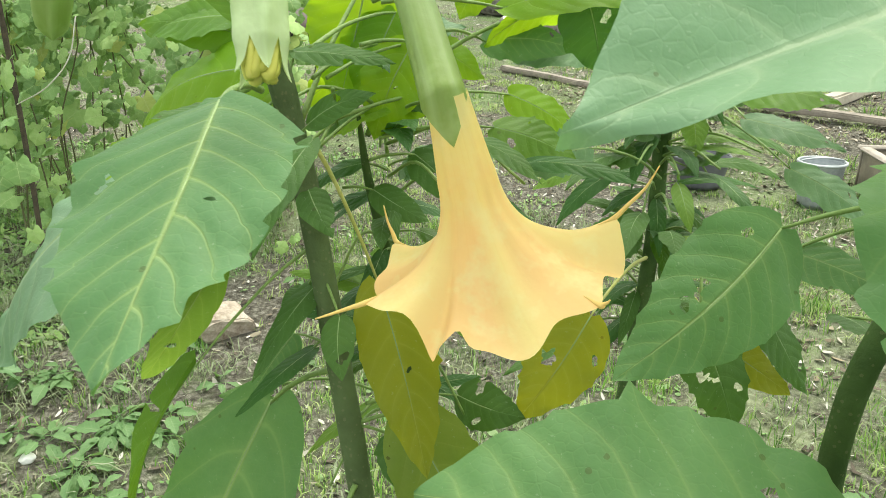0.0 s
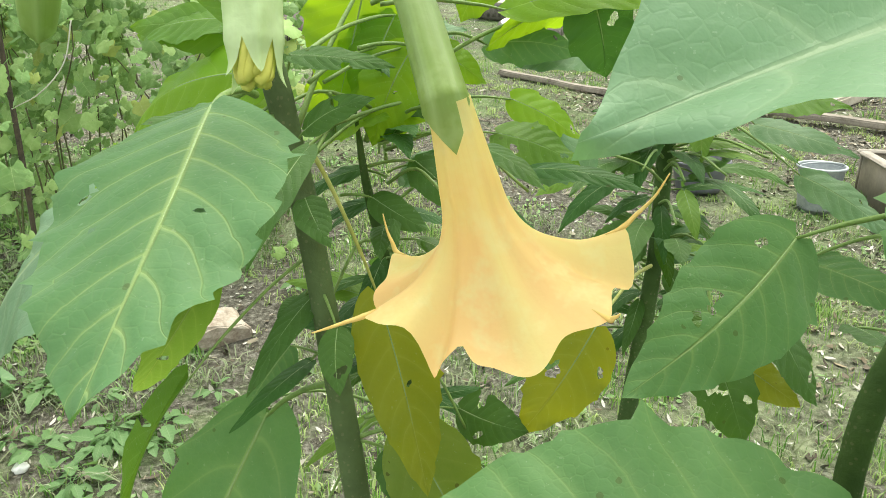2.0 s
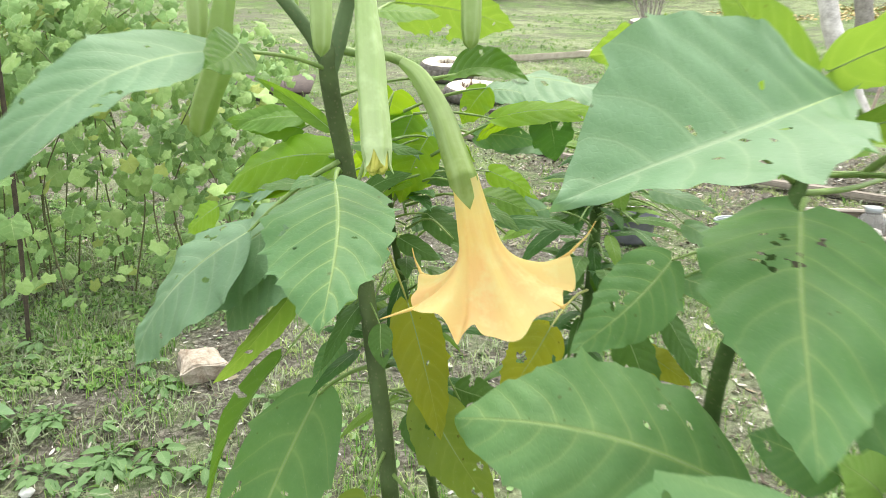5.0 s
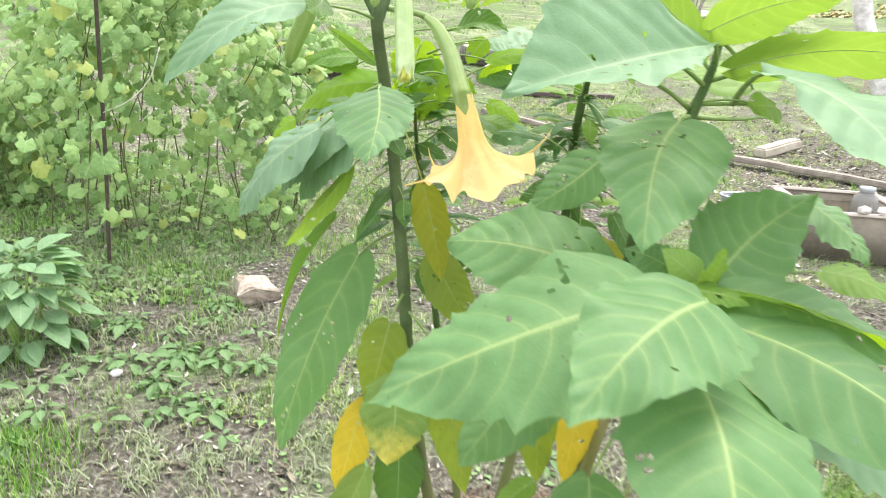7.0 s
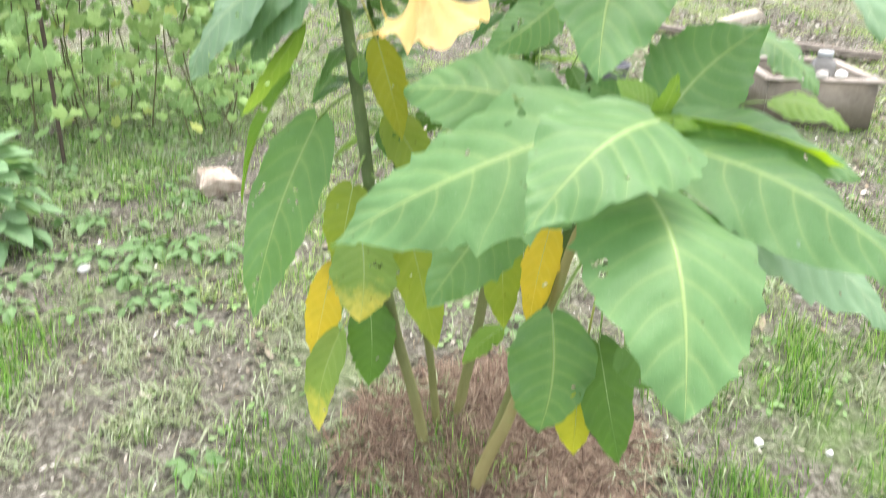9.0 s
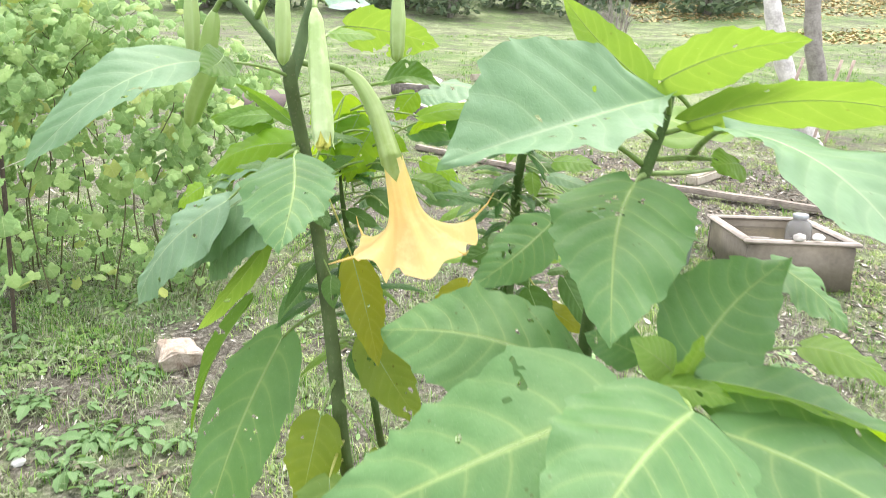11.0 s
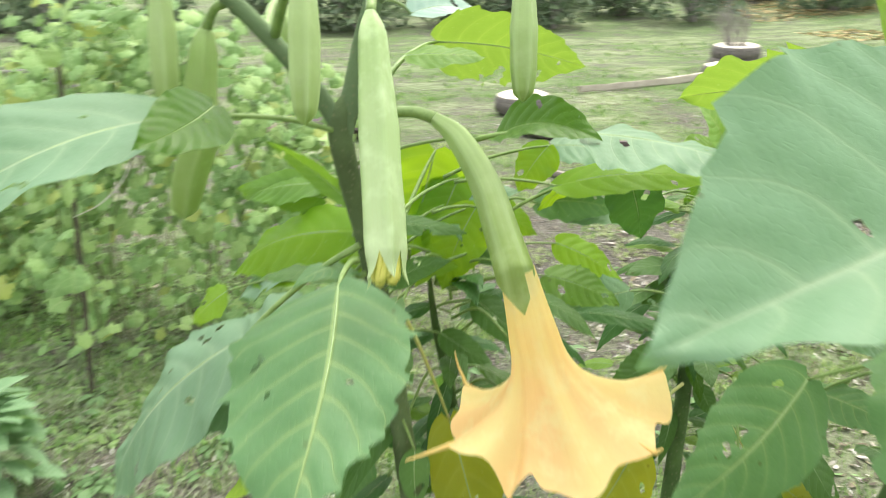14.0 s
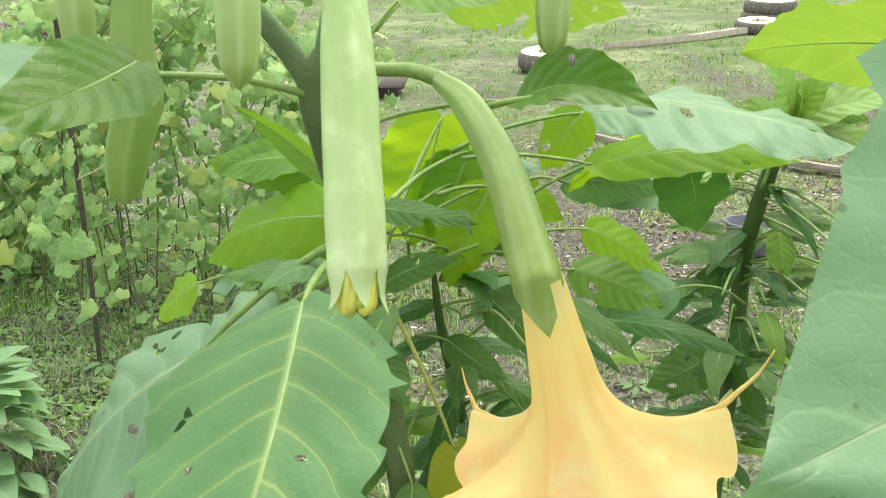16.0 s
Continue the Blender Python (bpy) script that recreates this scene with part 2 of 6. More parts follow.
def petal_of(name, base, rim, through_colour, ribs, thin, streak=0.35, sharp=16.0, gloss=0.25):
    m, n, l, b = nodes_of(name)
    uv = n.new("ShaderNodeUVMap")
    sep = n.new("ShaderNodeSeparateXYZ")
    l.new(uv.outputs[0], sep.inputs[0])
    big, fine = noise_of(n, l, 30, 3), noise_of(n, l, 180, 3)
    col = ramp(n, l, op(n, l, "ADD", sep.outputs[1], op(n, l, "MULTIPLY", op(n, l, "SUBTRACT", big.outputs[0], 0.5), 0.7)), [(0.25, base), (0.85, rim)]).outputs[0]
    wave = op(n, l, "ABSOLUTE", op(n, l, "SUBTRACT", op(n, l, "FRACT", op(n, l, "ADD", op(n, l, "MULTIPLY", sep.outputs[0], ribs), 0.5)), 0.5))
    rib = op(n, l, "MAXIMUM", op(n, l, "SUBTRACT", 1.0, op(n, l, "MULTIPLY", wave, sharp)), 0.0)
    col = blend(n, l, op(n, l, "MULTIPLY", rib, streak), col, base)
    nerve = op(n, l, "ABSOLUTE", op(n, l, "SUBTRACT", op(n, l, "FRACT", op(n, l, "ADD", op(n, l, "MULTIPLY", sep.outputs[0], ribs * 6), op(n, l, "MULTIPLY", big.outputs[0], 0.8))), 0.5))
    nerve = op(n, l, "MAXIMUM", op(n, l, "SUBTRACT", 1.0, op(n, l, "MULTIPLY", nerve, 7.0)), 0.0)
    col = blend(n, l, op(n, l, "MULTIPLY", nerve, 0.08), col, tuple(c * k for c, k in zip(rim, (0.9, 0.72, 0.5))))
    patch = ramp(n, l, noise_of(n, l, 55, 3).outputs[0], [(0.5, (0, 0, 0)), (0.68, (1, 1, 1))]).outputs[0]
    col = blend(n, l, op(n, l, "MULTIPLY", patch, 0.55), col, tuple(min(0.99, c * 1.2 + 0.12) for c in rim))
    l.new(col, b.inputs["Base Color"])
    b.inputs["Roughness"].default_value = 0.55 - 0.3 * (gloss - 0.25)
    b.inputs["Specular IOR Level"].default_value = gloss
    bump(n, l, b, op(n, l, "ADD", op(n, l, "ADD", op(n, l, "MULTIPLY", rib, 0.7), big.outputs[0]), op(n, l, "MULTIPLY", fine.outputs[0], 0.5)), 0.45, 0.0018)
    tr = n.new("ShaderNodeBsdfTranslucent")
    l.new(blend(n, l, 0.6, col, through_colour), tr.inputs[0])
    mix = n.new("ShaderNodeMixShader")
    mix.inputs[0].default_value = thin
    l.new(b.outputs[0], mix.inputs[1])
    l.new(tr.outputs[0], mix.inputs[2])
    l.new(mix.outputs[0], n["Material Output"].inputs[0])
    return m


PETAL = petal_of("petal_apricot", (0.97, 0.83, 0.36), (0.99, 0.65, 0.30), (1.0, 0.72, 0.30), 5.0, 0.42, 0.8, 3.6)
TAIL = petal_of("petal_tail", (0.86, 0.66, 0.25), (0.86, 0.60, 0.22), (0.9, 0.6, 0.15), 3.0, 0.3)
CALYX = petal_of("calyx_green", (0.44, 0.57, 0.25), (0.27, 0.38, 0.10), (0.40, 0.58, 0.14), 5.0, 0.38, 0.75, 3.6, 0.6)
CALYX_PALE = petal_of("calyx_pale_green", (0.42, 0.56, 0.26), (0.50, 0.62, 0.34), (0.60, 0.75, 0.28), 5.0, 0.36, 0.4, 3.0, 0.4)
BUD_TIP = petal_of("bud_petal_yellow", (0.62, 0.62, 0.14), (0.76, 0.68, 0.16), (0.7, 0.7, 0.16), 6.0, 0.3)

RUBBER = plain("tyre_rubber", (0.07, 0.064, 0.054), (0.17, 0.155, 0.135), 20, 0.85)
WHITEWASH = plain("whitewash", (0.50, 0.46, 0.36), (0.76, 0.71, 0.58), 9, 0.9)
OLDWOOD = plain("weathered_wood", (0.15, 0.13, 0.105), (0.30, 0.265, 0.22), 14, 0.9)
PALEWOOD = plain("pale_board", (0.30, 0.27, 0.21), (0.46, 0.42, 0.34), 10, 0.85)
DARKWOOD = plain("dark_board", (0.055, 0.042, 0.038), (0.10, 0.075, 0.065), 12, 0.8)
RUST = plain("rusty_iron", (0.035, 0.030, 0.020), (0.085, 0.066, 0.042), 60, 0.9, 0.0)
REDWOOD = plain("reddish_stake", (0.24, 0.18, 0.14), (0.46, 0.38, 0.32), 40, 0.85)
ZINC = plain("galvanised_zinc", (0.26, 0.29, 0.30), (0.42, 0.45, 0.46), 12, 0.5, 0.5, 0.15)
SLATE_PLASTIC = plain("dark_plastic", (0.07, 0.075, 0.085), (0.12, 0.125, 0.14), 10, 0.5, 0, 0.1)
TROUGH = plain("brown_enamel", (0.10, 0.088, 0.062), (0.175, 0.155, 0.115), 8, 0.6)
RIM = plain("trough_rim", (0.26, 0.23, 0.19), (0.4, 0.36, 0.31), 14, 0.7)
STONE = plain("pale_stone", (0.33, 0.31, 0.28), (0.52, 0.50, 0.46), 24, 0.9)
BRICKM = plain("worn_brick", (0.20, 0.155, 0.11), (0.46, 0.41, 0.34), 22, 0.9)
CLOTH = plain("white_scrap", (0.66, 0.66, 0.64), (0.82, 0.82, 0.8), 30, 0.8)
TRUNKM = plain("limewashed_bark", (0.40, 0.38, 0.36), (0.78, 0.76, 0.74), 11, 0.9, 0, 0.7, 0.02)
GREYBARK = plain("grey_bark", (0.16, 0.145, 0.13), (0.34, 0.32, 0.29), 12, 0.9, 0, 0.7, 0.02)
STRING = plain("string", (0.5, 0.48, 0.4), (0.66, 0.63, 0.55), 50, 0.8)
BLACKFILM = plain("black_film", (0.012, 0.012, 0.016), (0.04, 0.04, 0.055), 60, 0.3)


def islands(name, colours, rough=0.85, thin=0.0):
    """Loose bits of many tones, one tone a piece."""
    m, n, l, b = nodes_of(name)
    geo = n.new("ShaderNodeNewGeometry")
    stops = [(i / max(1, len(colours) - 1), c) for i, c in enumerate(colours)]
    fine = noise_of(n, l, 60, 3)
    col = ramp(n, l, geo.outputs["Random Per Island"], stops).outputs[0]
    col = blend(n, l, op(n, l, "MULTIPLY", fine.outputs[0], 0.3), col, colours[0])
    l.new(col, b.inputs["Base Color"])
    b.inputs["Roughness"].default_value = rough
    b.inputs["Specular IOR Level"].default_value = 0.2
    if thin:
        tr = n.new("ShaderNodeBsdfTranslucent")
        l.new(col, tr.inputs[0])
        mix = n.new("ShaderNodeMixShader")
        mix.inputs[0].default_value = thin
        l.new(b.outputs[0], mix.inputs[1])
        l.new(tr.outputs[0], mix.inputs[2])
        l.new(mix.outputs[0], n["Material Output"].inputs[0])
    return m


GRASS = islands("grass_blades", [(0.045, 0.12, 0.018), (0.10, 0.25, 0.035), (0.17, 0.36, 0.055), (0.27, 0.44, 0.09), (0.42, 0.50, 0.22)], 0.5, 0.3)
STRAW = islands("straw_bits", [(0.075, 0.050, 0.036), (0.19, 0.135, 0.098), (0.32, 0.245, 0.18), (0.10, 0.068, 0.050), (0.40, 0.33, 0.24), (0.21, 0.145, 0.105), (0.13, 0.085, 0.062)], 0.9)
CLOD = islands("soil_crumbs", [(0.05, 0.04, 0.03), (0.10, 0.085, 0.065), (0.16, 0.135, 0.10)], 0.95)
LITTER = islands("leaf_litter", [(0.06, 0.05, 0.035), (0.18, 0.15, 0.10), (0.34, 0.31, 0.24), (0.66, 0.64, 0.58), (0.25, 0.20, 0.12), (0.38, 0.35, 0.27), (0.15, 0.12, 0.08)], 0.85)
DRYGRASS = islands("dry_grass", [(0.15, 0.18, 0.09), (0.25, 0.29, 0.16), (0.36, 0.41, 0.28), (0.18, 0.28, 0.10)], 0.8, 0.2)
# far foliage: distance haze mixed into the greens, so they are pale and greyish
FARFOLIAGE = islands("far_foliage", [(0.10, 0.15, 0.095), (0.15, 0.22, 0.12), (0.21, 0.28, 0.15), (0.19, 0.22, 0.16)], 0.7, 0.25)
GOLDLITTER = islands("golden_fallen_leaves", [(0.36, 0.27, 0.12), (0.55, 0.42, 0.19), (0.64, 0.53, 0.30), (0.42, 0.33, 0.18)], 0.8)
MOSS = islands("mossy_grass", [(0.24, 0.37, 0.10), (0.34, 0.46, 0.15), (0.42, 0.52, 0.20), (0.46, 0.50, 0.27), (0.17, 0.30, 0.07)], 0.7, 0.3)
CHIP = plain("bleached_chip", (0.40, 0.39, 0.34), (0.58, 0.57, 0.51), 30, 0.85)
BEDWEED = islands("bed_weeds", [(0.14, 0.28, 0.07), (0.22, 0.38, 0.11), (0.33, 0.47, 0.17), (0.19, 0.33, 0.11), (0.38, 0.44, 0.26)], 0.6, 0.35)
CLOVER = islands("low_weeds", [(0.15, 0.28, 0.09), (0.22, 0.37, 0.14), (0.29, 0.43, 0.19), (0.34, 0.44, 0.24)], 0.6, 0.25)


def ground_material():
    m, n, l, b = nodes_of("garden_soil")
    tc = n.new("ShaderNodeTexCoord")
    big, mid, fine = noise_of(n, l, 1.1, 6, 0.65), noise_of(n, l, 7, 5, 0.7), noise_of(n, l, 60, 5, 0.7)
    grain = noise_of(n, l, 260, 3, 0.7)
    soil = ramp(n, l, fine.outputs[0], [(0.32, (0.040, 0.037, 0.028)), (0.5, (0.118, 0.112, 0.088)), (0.68, (0.29, 0.28, 0.235))]).outputs[0]
    turf = ramp(n, l, fine.outputs[0], [(0.3, (0.05, 0.09, 0.025)), (0.52, (0.11, 0.185, 0.055)), (0.72, (0.25, 0.32, 0.15))]).outputs[0]
    cover = op(n, l, "ADD", op(n, l, "MULTIPLY", big.outputs[0], 0.55), op(n, l, "MULTIPLY", mid.outputs[0], 0.45))
    place = n.new("ShaderNodeSeparateXYZ")
    l.new(tc.outputs["Object"], place.inputs[0])
    lawn = n.new("ShaderNodeMapRange")
    lawn.inputs[1].default_value, lawn.inputs[2].default_value, lawn.inputs[4].default_value = 4.0, 8.0, 0.075
    l.new(place.outputs[1], lawn.inputs[0])
    worn = n.new("ShaderNodeAttribute")
    worn.attribute_name = "worn"
    cover = op(n, l, "SUBTRACT", op(n, l, "ADD", cover, lawn.outputs[0]), op(n, l, "MULTIPLY", worn.outputs["Fac"], 0.22))
    dry = ramp(n, l, noise_of(n, l, 0.55, 7, 0.72).outputs[0], [(0.46, (0, 0, 0)), (0.60, (1, 1, 1))]).outputs[0]
    turf = blend(n, l, op(n, l, "MULTIPLY", dry, 0.55), turf, ramp(n, l, mid.outputs[0], [(0.35, (0.17, 0.20, 0.10)), (0.65, (0.42, 0.43, 0.30))]).outputs[0])
    col = blend(n, l, ramp(n, l, cover, [(0.45, (0, 0, 0)), (0.60, (1, 1, 1))]).outputs[0], soil, turf)
    col = blend(n, l, op(n, l, "MULTIPLY", op(n, l, "GREATER_THAN", grain.outputs[0], 0.66), 0.6), col, (0.42, 0.39, 0.34))
    l.new(col, b.inputs["Base Color"])
    b.inputs["Roughness"].default_value = 0.95
    b.inputs["Specular IOR Level"].default_value = 0.15
    bump(n, l, b, op(n, l, "ADD", fine.outputs[0], op(n, l, "MULTIPLY", grain.outputs[0], 0.5)), 0.8, 0.02)
    return m


GROUND = ground_material()

# ---- helpers ----
def part(name, bm, mats, parent=None, label="", smooth=True):
    """One mesh object from a bmesh (which is freed) or from (verts, faces)."""
    me = bpy.data.meshes.new(name)
    if isinstance(bm, tuple):
        me.from_pydata(bm[0], [], bm[1])
    else:
        bm.to_mesh(me)
        bm.free()
    for m in mats if isinstance(mats, (list, tuple)) else (mats,):
        me.materials.append(m)
    me.polygons.foreach_set("use_smooth", [smooth] * len(me.polygons))
    ob = new(name, me)
    ob.parent = parent
    if label:
        ob["label"] = label
    return ob


def thing(name, place, label, category, group="", kind=""):
    ob = new(name)
    ob.location = place
    ob.empty_display_size = 0.1
    return tagged(ob, label, category, group, kind)


def settle(parent):
    """Lets parts built in world places keep them under their thing."""
    inv = Matrix.Translation(parent.location).inverted()
    for c in parent.children:
        c.matrix_parent_inverse = inv


def smooth_path(points, steps=6):
    """A Catmull-Rom line through the points."""
    p = [Vector(q) for q in points]
    p = [p[0] * 2 - p[1]] + p + [p[-1] * 2 - p[-2]]
    out = []
    for i in range(1, len(p) - 2):
        for k in range(steps):
            t = k / steps
            a, b, c, d = p[i - 1], p[i], p[i + 1], p[i + 2]
            out.append(0.5 * (2 * b + (c - a) * t + (2 * a - 5 * b + 4 * c - d) * t * t + (3 * b - a - 3 * c + d) * t ** 3))
    return out + [p[-2]]


def tube(bm, points, radius, sides=8, steps=6, mat=0, cap=True, shape=None, uv=None, warp=0.0):
    """Sweeps a ring along a line. radius: a number, or one for each given point. shape(angle, along) scales the ring."""
    line = smooth_path(points, steps)
    rad = radius if isinstance(radius, (list, tuple)) else [radius] * len(points)
    rings = []
    ref = None
    for i, c in enumerate(line):
        d = (line[min(i + 1, len(line) - 1)] - line[max(i - 1, 0)]).normalized()
        if ref is None:
            ref = d.orthogonal().normalized()
        ref = (ref - d * ref.dot(d)).normalized()
        other = d.cross(ref)
        a = i / (len(line) - 1)
        f = a * (len(rad) - 1)
        k = min(int(f), len(rad) - 2)
        r = rad[k] + (rad[k + 1] - rad[k]) * (f - k)
        ring = []
        for s in range(sides):
            th = 2 * math.pi * s / sides
            q = r * (shape(th, a) if shape else 1.0)
            if warp:
                q *= 1 + warp * noise.noise(Vector((c.x * 40 + math.cos(th), c.y * 40 + math.sin(th), c.z * 25)))
            ring.append(bm.verts.new(c + (ref * math.cos(th) + other * math.sin(th)) * q))
        rings.append(ring)
    for i in range(len(rings) - 1):
        for s in range(sides):
            fc = bm.faces.new((rings[i][s], rings[i][(s + 1) % sides], rings[i + 1][(s + 1) % sides], rings[i + 1][s]))
            fc.material_index, fc.smooth = mat, True
            if uv is not None:
                for lp, (uu, vv) in zip(fc.loops, ((s, i), (s + 1, i), (s + 1, i + 1), (s, i + 1))):
                    lp[uv].uv = (uu / sides, vv / (len(rings) - 1))
    if cap:
        for ring, flip in ((rings[0], True), (rings[-1], False)):
            fc = bm.faces.new(ring[::-1] if flip else ring)
            fc.material_index = mat
    return rings


def slope(x, y):
    """The height of the garden: a gentle slope that rises away, with small hollows and a mound at the shrub's foot."""
    z = 0.2 + 0.1 * min(y, 24.0) + (0.22 * (y - 24.0) if y > 24 else 0.0)
    if y > 60:
        z -= 0.20 * (y - 60)
    z += 0.018 * noise.noise(Vector((x * 1.6, y * 1.6, 0.0))) + 0.008 * noise.noise(Vector((x * 7, y * 7, 3.0)))
    z += 0.045 * math.exp(-((x - 0.12) ** 2 + (y - 0.58) ** 2) / 0.07)
    if x > 6 and y > 12:
        z += 0.06 * min(x - 6, 14) * min((y - 12) / 12, 1)
    return z


# ---- ground ----
def bare(x, y):
    """How bare the soil is at a place, 0 to 1: the trodden path, the mulch, the litter under the shrub and beds."""
    b = math.exp(-(((x + 0.62) / 0.42) ** 2 + ((y - 0.72) / 0.32) ** 2))
    b = max(b, math.exp(-(((x - 0.15) / 0.42) ** 2 + ((y - 0.62) / 0.36) ** 2)))
    b = max(b, 0.45 * math.exp(-(((x + 0.7) / 0.35) ** 2 + ((y - 1.75) / 0.4) ** 2)))
    b = max(b, 0.5 * math.exp(-(((x - 0.5) / 0.6) ** 2 + ((y - 3.3) / 0.8) ** 2)))
    b = max(b, 0.35 * math.exp(-(((x - 2.6) / 0.9) ** 2 + ((y - 3.9) / 1.0) ** 2)))
    return b + 0.55 * noise.noise(Vector((x * 2.3, y * 2.3, 7.0)))


def axis_steps(near, far, fine):
    a = [-far + (far - near) * (1 - (1 - i / 24) ** 2) * 1.0 for i in range(24)]
    b = list(np.arange(-near, near + 1e-6, fine))
    return sorted(set(round(v, 3) for v in a + b + [-v for v in a]))


def build_ground():
    xs = axis_steps(3.0, 130.0, 0.06)
    ys = [v + 1.6 for v in axis_steps(2.6, 130.0, 0.06)]
    verts = [(x, y, slope(x, y)) for y in ys for x in xs]
    w = len(xs)
    faces = [(j * w + i, j * w + i + 1, (j + 1) * w + i + 1, (j + 1) * w + i) for j in range(len(ys) - 1) for i in range(w - 1)]
    ob = part("ground", (verts, faces), GROUND)
    worn = ob.data.attributes.new("worn", "FLOAT", "POINT")
    worn.data.foreach_set("value", [max(0.0, min(1.0, bare(x, y))) for x, y, _ in verts])
    return tagged(ob, "patchy garden soil with sparse grass and dry litter", "ground", kind="structure")


build_ground()

# ---- the angel's trumpet shrub ----
shrub = thing("flowering_shrub", (0.08, 0.56, 0.27), "tall angel's trumpet shrub with toothed leaves, apricot bloom and buds", "shrub")


def half_width(v, peak, taper=1.42):
    """The smooth outline: widest at peak, drawn out to the tip."""
    p, q = taper * peak, taper * (1 - peak)
    return (v / peak) ** p * ((1 - v) / (1 - peak)) ** q


def margin(rng, teeth):
    """One side's toothed edge: uneven teeth that point to the tip, with shallow bays between them."""
    marks, v = [0.06], 0.06
    while teeth and v < 0.94:
        v += 0.86 / (teeth + 0.4) * rng.uniform(0.65, 1.4)
        marks.append(min(v, 0.97))
    sizes = [rng.uniform(0.5, 1.35) for _ in marks]
    swing, phase = rng.uniform(0.03, 0.07), rng.uniform(0, 6.28)

    def off(v):
        out = swing * math.sin(9 * v + phase)
        for k in range(len(marks) - 1):
            if marks[k] <= v < marks[k + 1]:
                f = (v - marks[k]) / (marks[k + 1] - marks[k])
                out += (f ** 2.4 - 0.26) * 0.17 * sizes[k]
        return out * min(1.0, max(0.0, v - 0.06) / 0.1) * min(1.0, (1.0 - v) / 0.12)
    return off


leaf_count = [0]


def leaf(base, tip, width, facing, tone="green", arch=0.06, fold=-0.08, teeth=5, holes=1, stalk=None, peak=0.33, bitten=None, taper=1.42, lop=0.0, droop=0.0):
    """A toothed leaf with midrib and stalk. base, tip: the ends of the blade; facing: where its upper side looks."""
    leaf_count[0] += 1
    rng = random.Random(leaf_count[0] * 7 + 3)
    base, tip = Vector(base), Vector(tip)
    axis = tip - base
    length = axis.length
    axis.normalize()
    up = Vector(facing)
    up = (up - axis * up.dot(axis)).normalized()
    side = axis.cross(up)
    nu, nv = (22, 76) if width > 0.07 else (16, 48) if width > 0.04 else (10, 26)
    bm = bmesh.new()
    uvl = bm.loops.layers.uv.new("UVMap")
    pl, pr, wave_a, wave_b, twist = rng.random(), rng.random(), rng.uniform(0, 6), rng.uniform(5, 8), rng.uniform(-0.15, 0.15)
    bend = rng.uniform(-0.05, 0.05)
    edges = (margin(rng, teeth), margin(rng, teeth))

    def spot(u, v):
        w = half_width(v, peak, taper) * width * 0.5 * (1 + lop if u > 0 else 1 - lop)
        edge = edges[u > 0](v) * width * 0.5 * half_width(v, peak, taper) ** 0.5
        x = u * w + math.copysign(edge * abs(u) ** 5, u) + bend * length * math.sin(math.pi * v)
        z = arch * length * 4 * v * (1 - v) + fold * abs(u) * w * 1.6 - droop * length * v ** 3
        z += 0.034 * width * math.sin(wave_b * v * 2 + wave_a + (2 if u > 0 else 0)) * abs(u) ** 1.5
        z += 0.018 * width * math.sin(wave_b * v * 4.3 + 2 * wave_a + (1 if u > 0 else 0)) * abs(u) ** 3
        z += 0.0055 * width * math.cos(2 * math.pi * (8 * v - 1.68 * min(1.0, 4.6 * v * (1 - v) + 0.12) * abs(u) ** 1.5 + (0.4 if u > 0 else 0))) * min(1, 3 * abs(u)) * min(1, 8 * (1 - v))
        z += twist * u * w * (v - 0.3)
        cordate = -0.05 * length * (1 - v) ** 6 * abs(u)
        return base + axis * (v * length + cordate) + side * x + up * z

    par = [[(-1 + 2 * i / nu, min(0.004 + 0.996 * j / nv, 0.998)) for i in range(nu + 1)] for j in range(nv + 1)]
    gone = set()
    bites = []
    for k in range(holes):
        if bitten and k < holes * 0.7:
            bites.append((bitten[0] + rng.uniform(-0.3, 0.3), bitten[1] + rng.uniform(-0.09, 0.09), rng.uniform(0.002, 0.0045)))
            continue
        if bites and rng.random() < 0.5:
            o = rng.choice(bites)
            c = (o[0] + rng.uniform(-0.25, 0.25), o[1] + rng.uniform(-0.07, 0.07))
        else:
            c = (rng.uniform(-0.85, 0.85), rng.uniform(0.15, 0.85))
        if 0.12 < abs(c[0]) < 0.92:
            bites.append((*c, rng.uniform(0.0016, 0.0042)))
    for n, (a, e, r) in enumerate(bites):
        half = max(0.2, half_width(e, peak, taper)) * width * 0.5
        r = max(r, 0.55 * length / nv, 0.55 * half * 2 / nu)

        def off(u, v):
            return (u - a) * half, (v - e) * length

        inside = {(j, i) for j in range(nv) for i in range(nu) if math.hypot(*off(-1 + 2 * (i + 0.5) / nu, 0.004 + 0.996 * (j + 0.5) / nv)) < r * 1.15}
        corners = {(j + p, i + q) for j, i in inside for p in (0, 1) for q in (0, 1)}
        for j, i in corners:
            if i in (0, nu):
                continue
            x, y = off(*par[j][i])
            d = math.hypot(x, y) or 1e-6
            th = math.atan2(y, x)
            k = r * (0.95 + 0.35 * math.sin(2 * th + n * 1.7) + 0.15 * math.sin(5 * th + n)) / d
            par[j][i] = (a + x * k / half, e + y * k / length)
        gone |= inside
    grid = [[bm.verts.new(spot(u, v)) for u, v in row] for row in par]
    for j in range(nv):
        for i in range(nu):
            if (j, i) in gone:
                continue
            fc = bm.faces.new((grid[j][i], grid[j][i + 1], grid[j + 1][i + 1], grid[j + 1][i]))
            fc.smooth = True
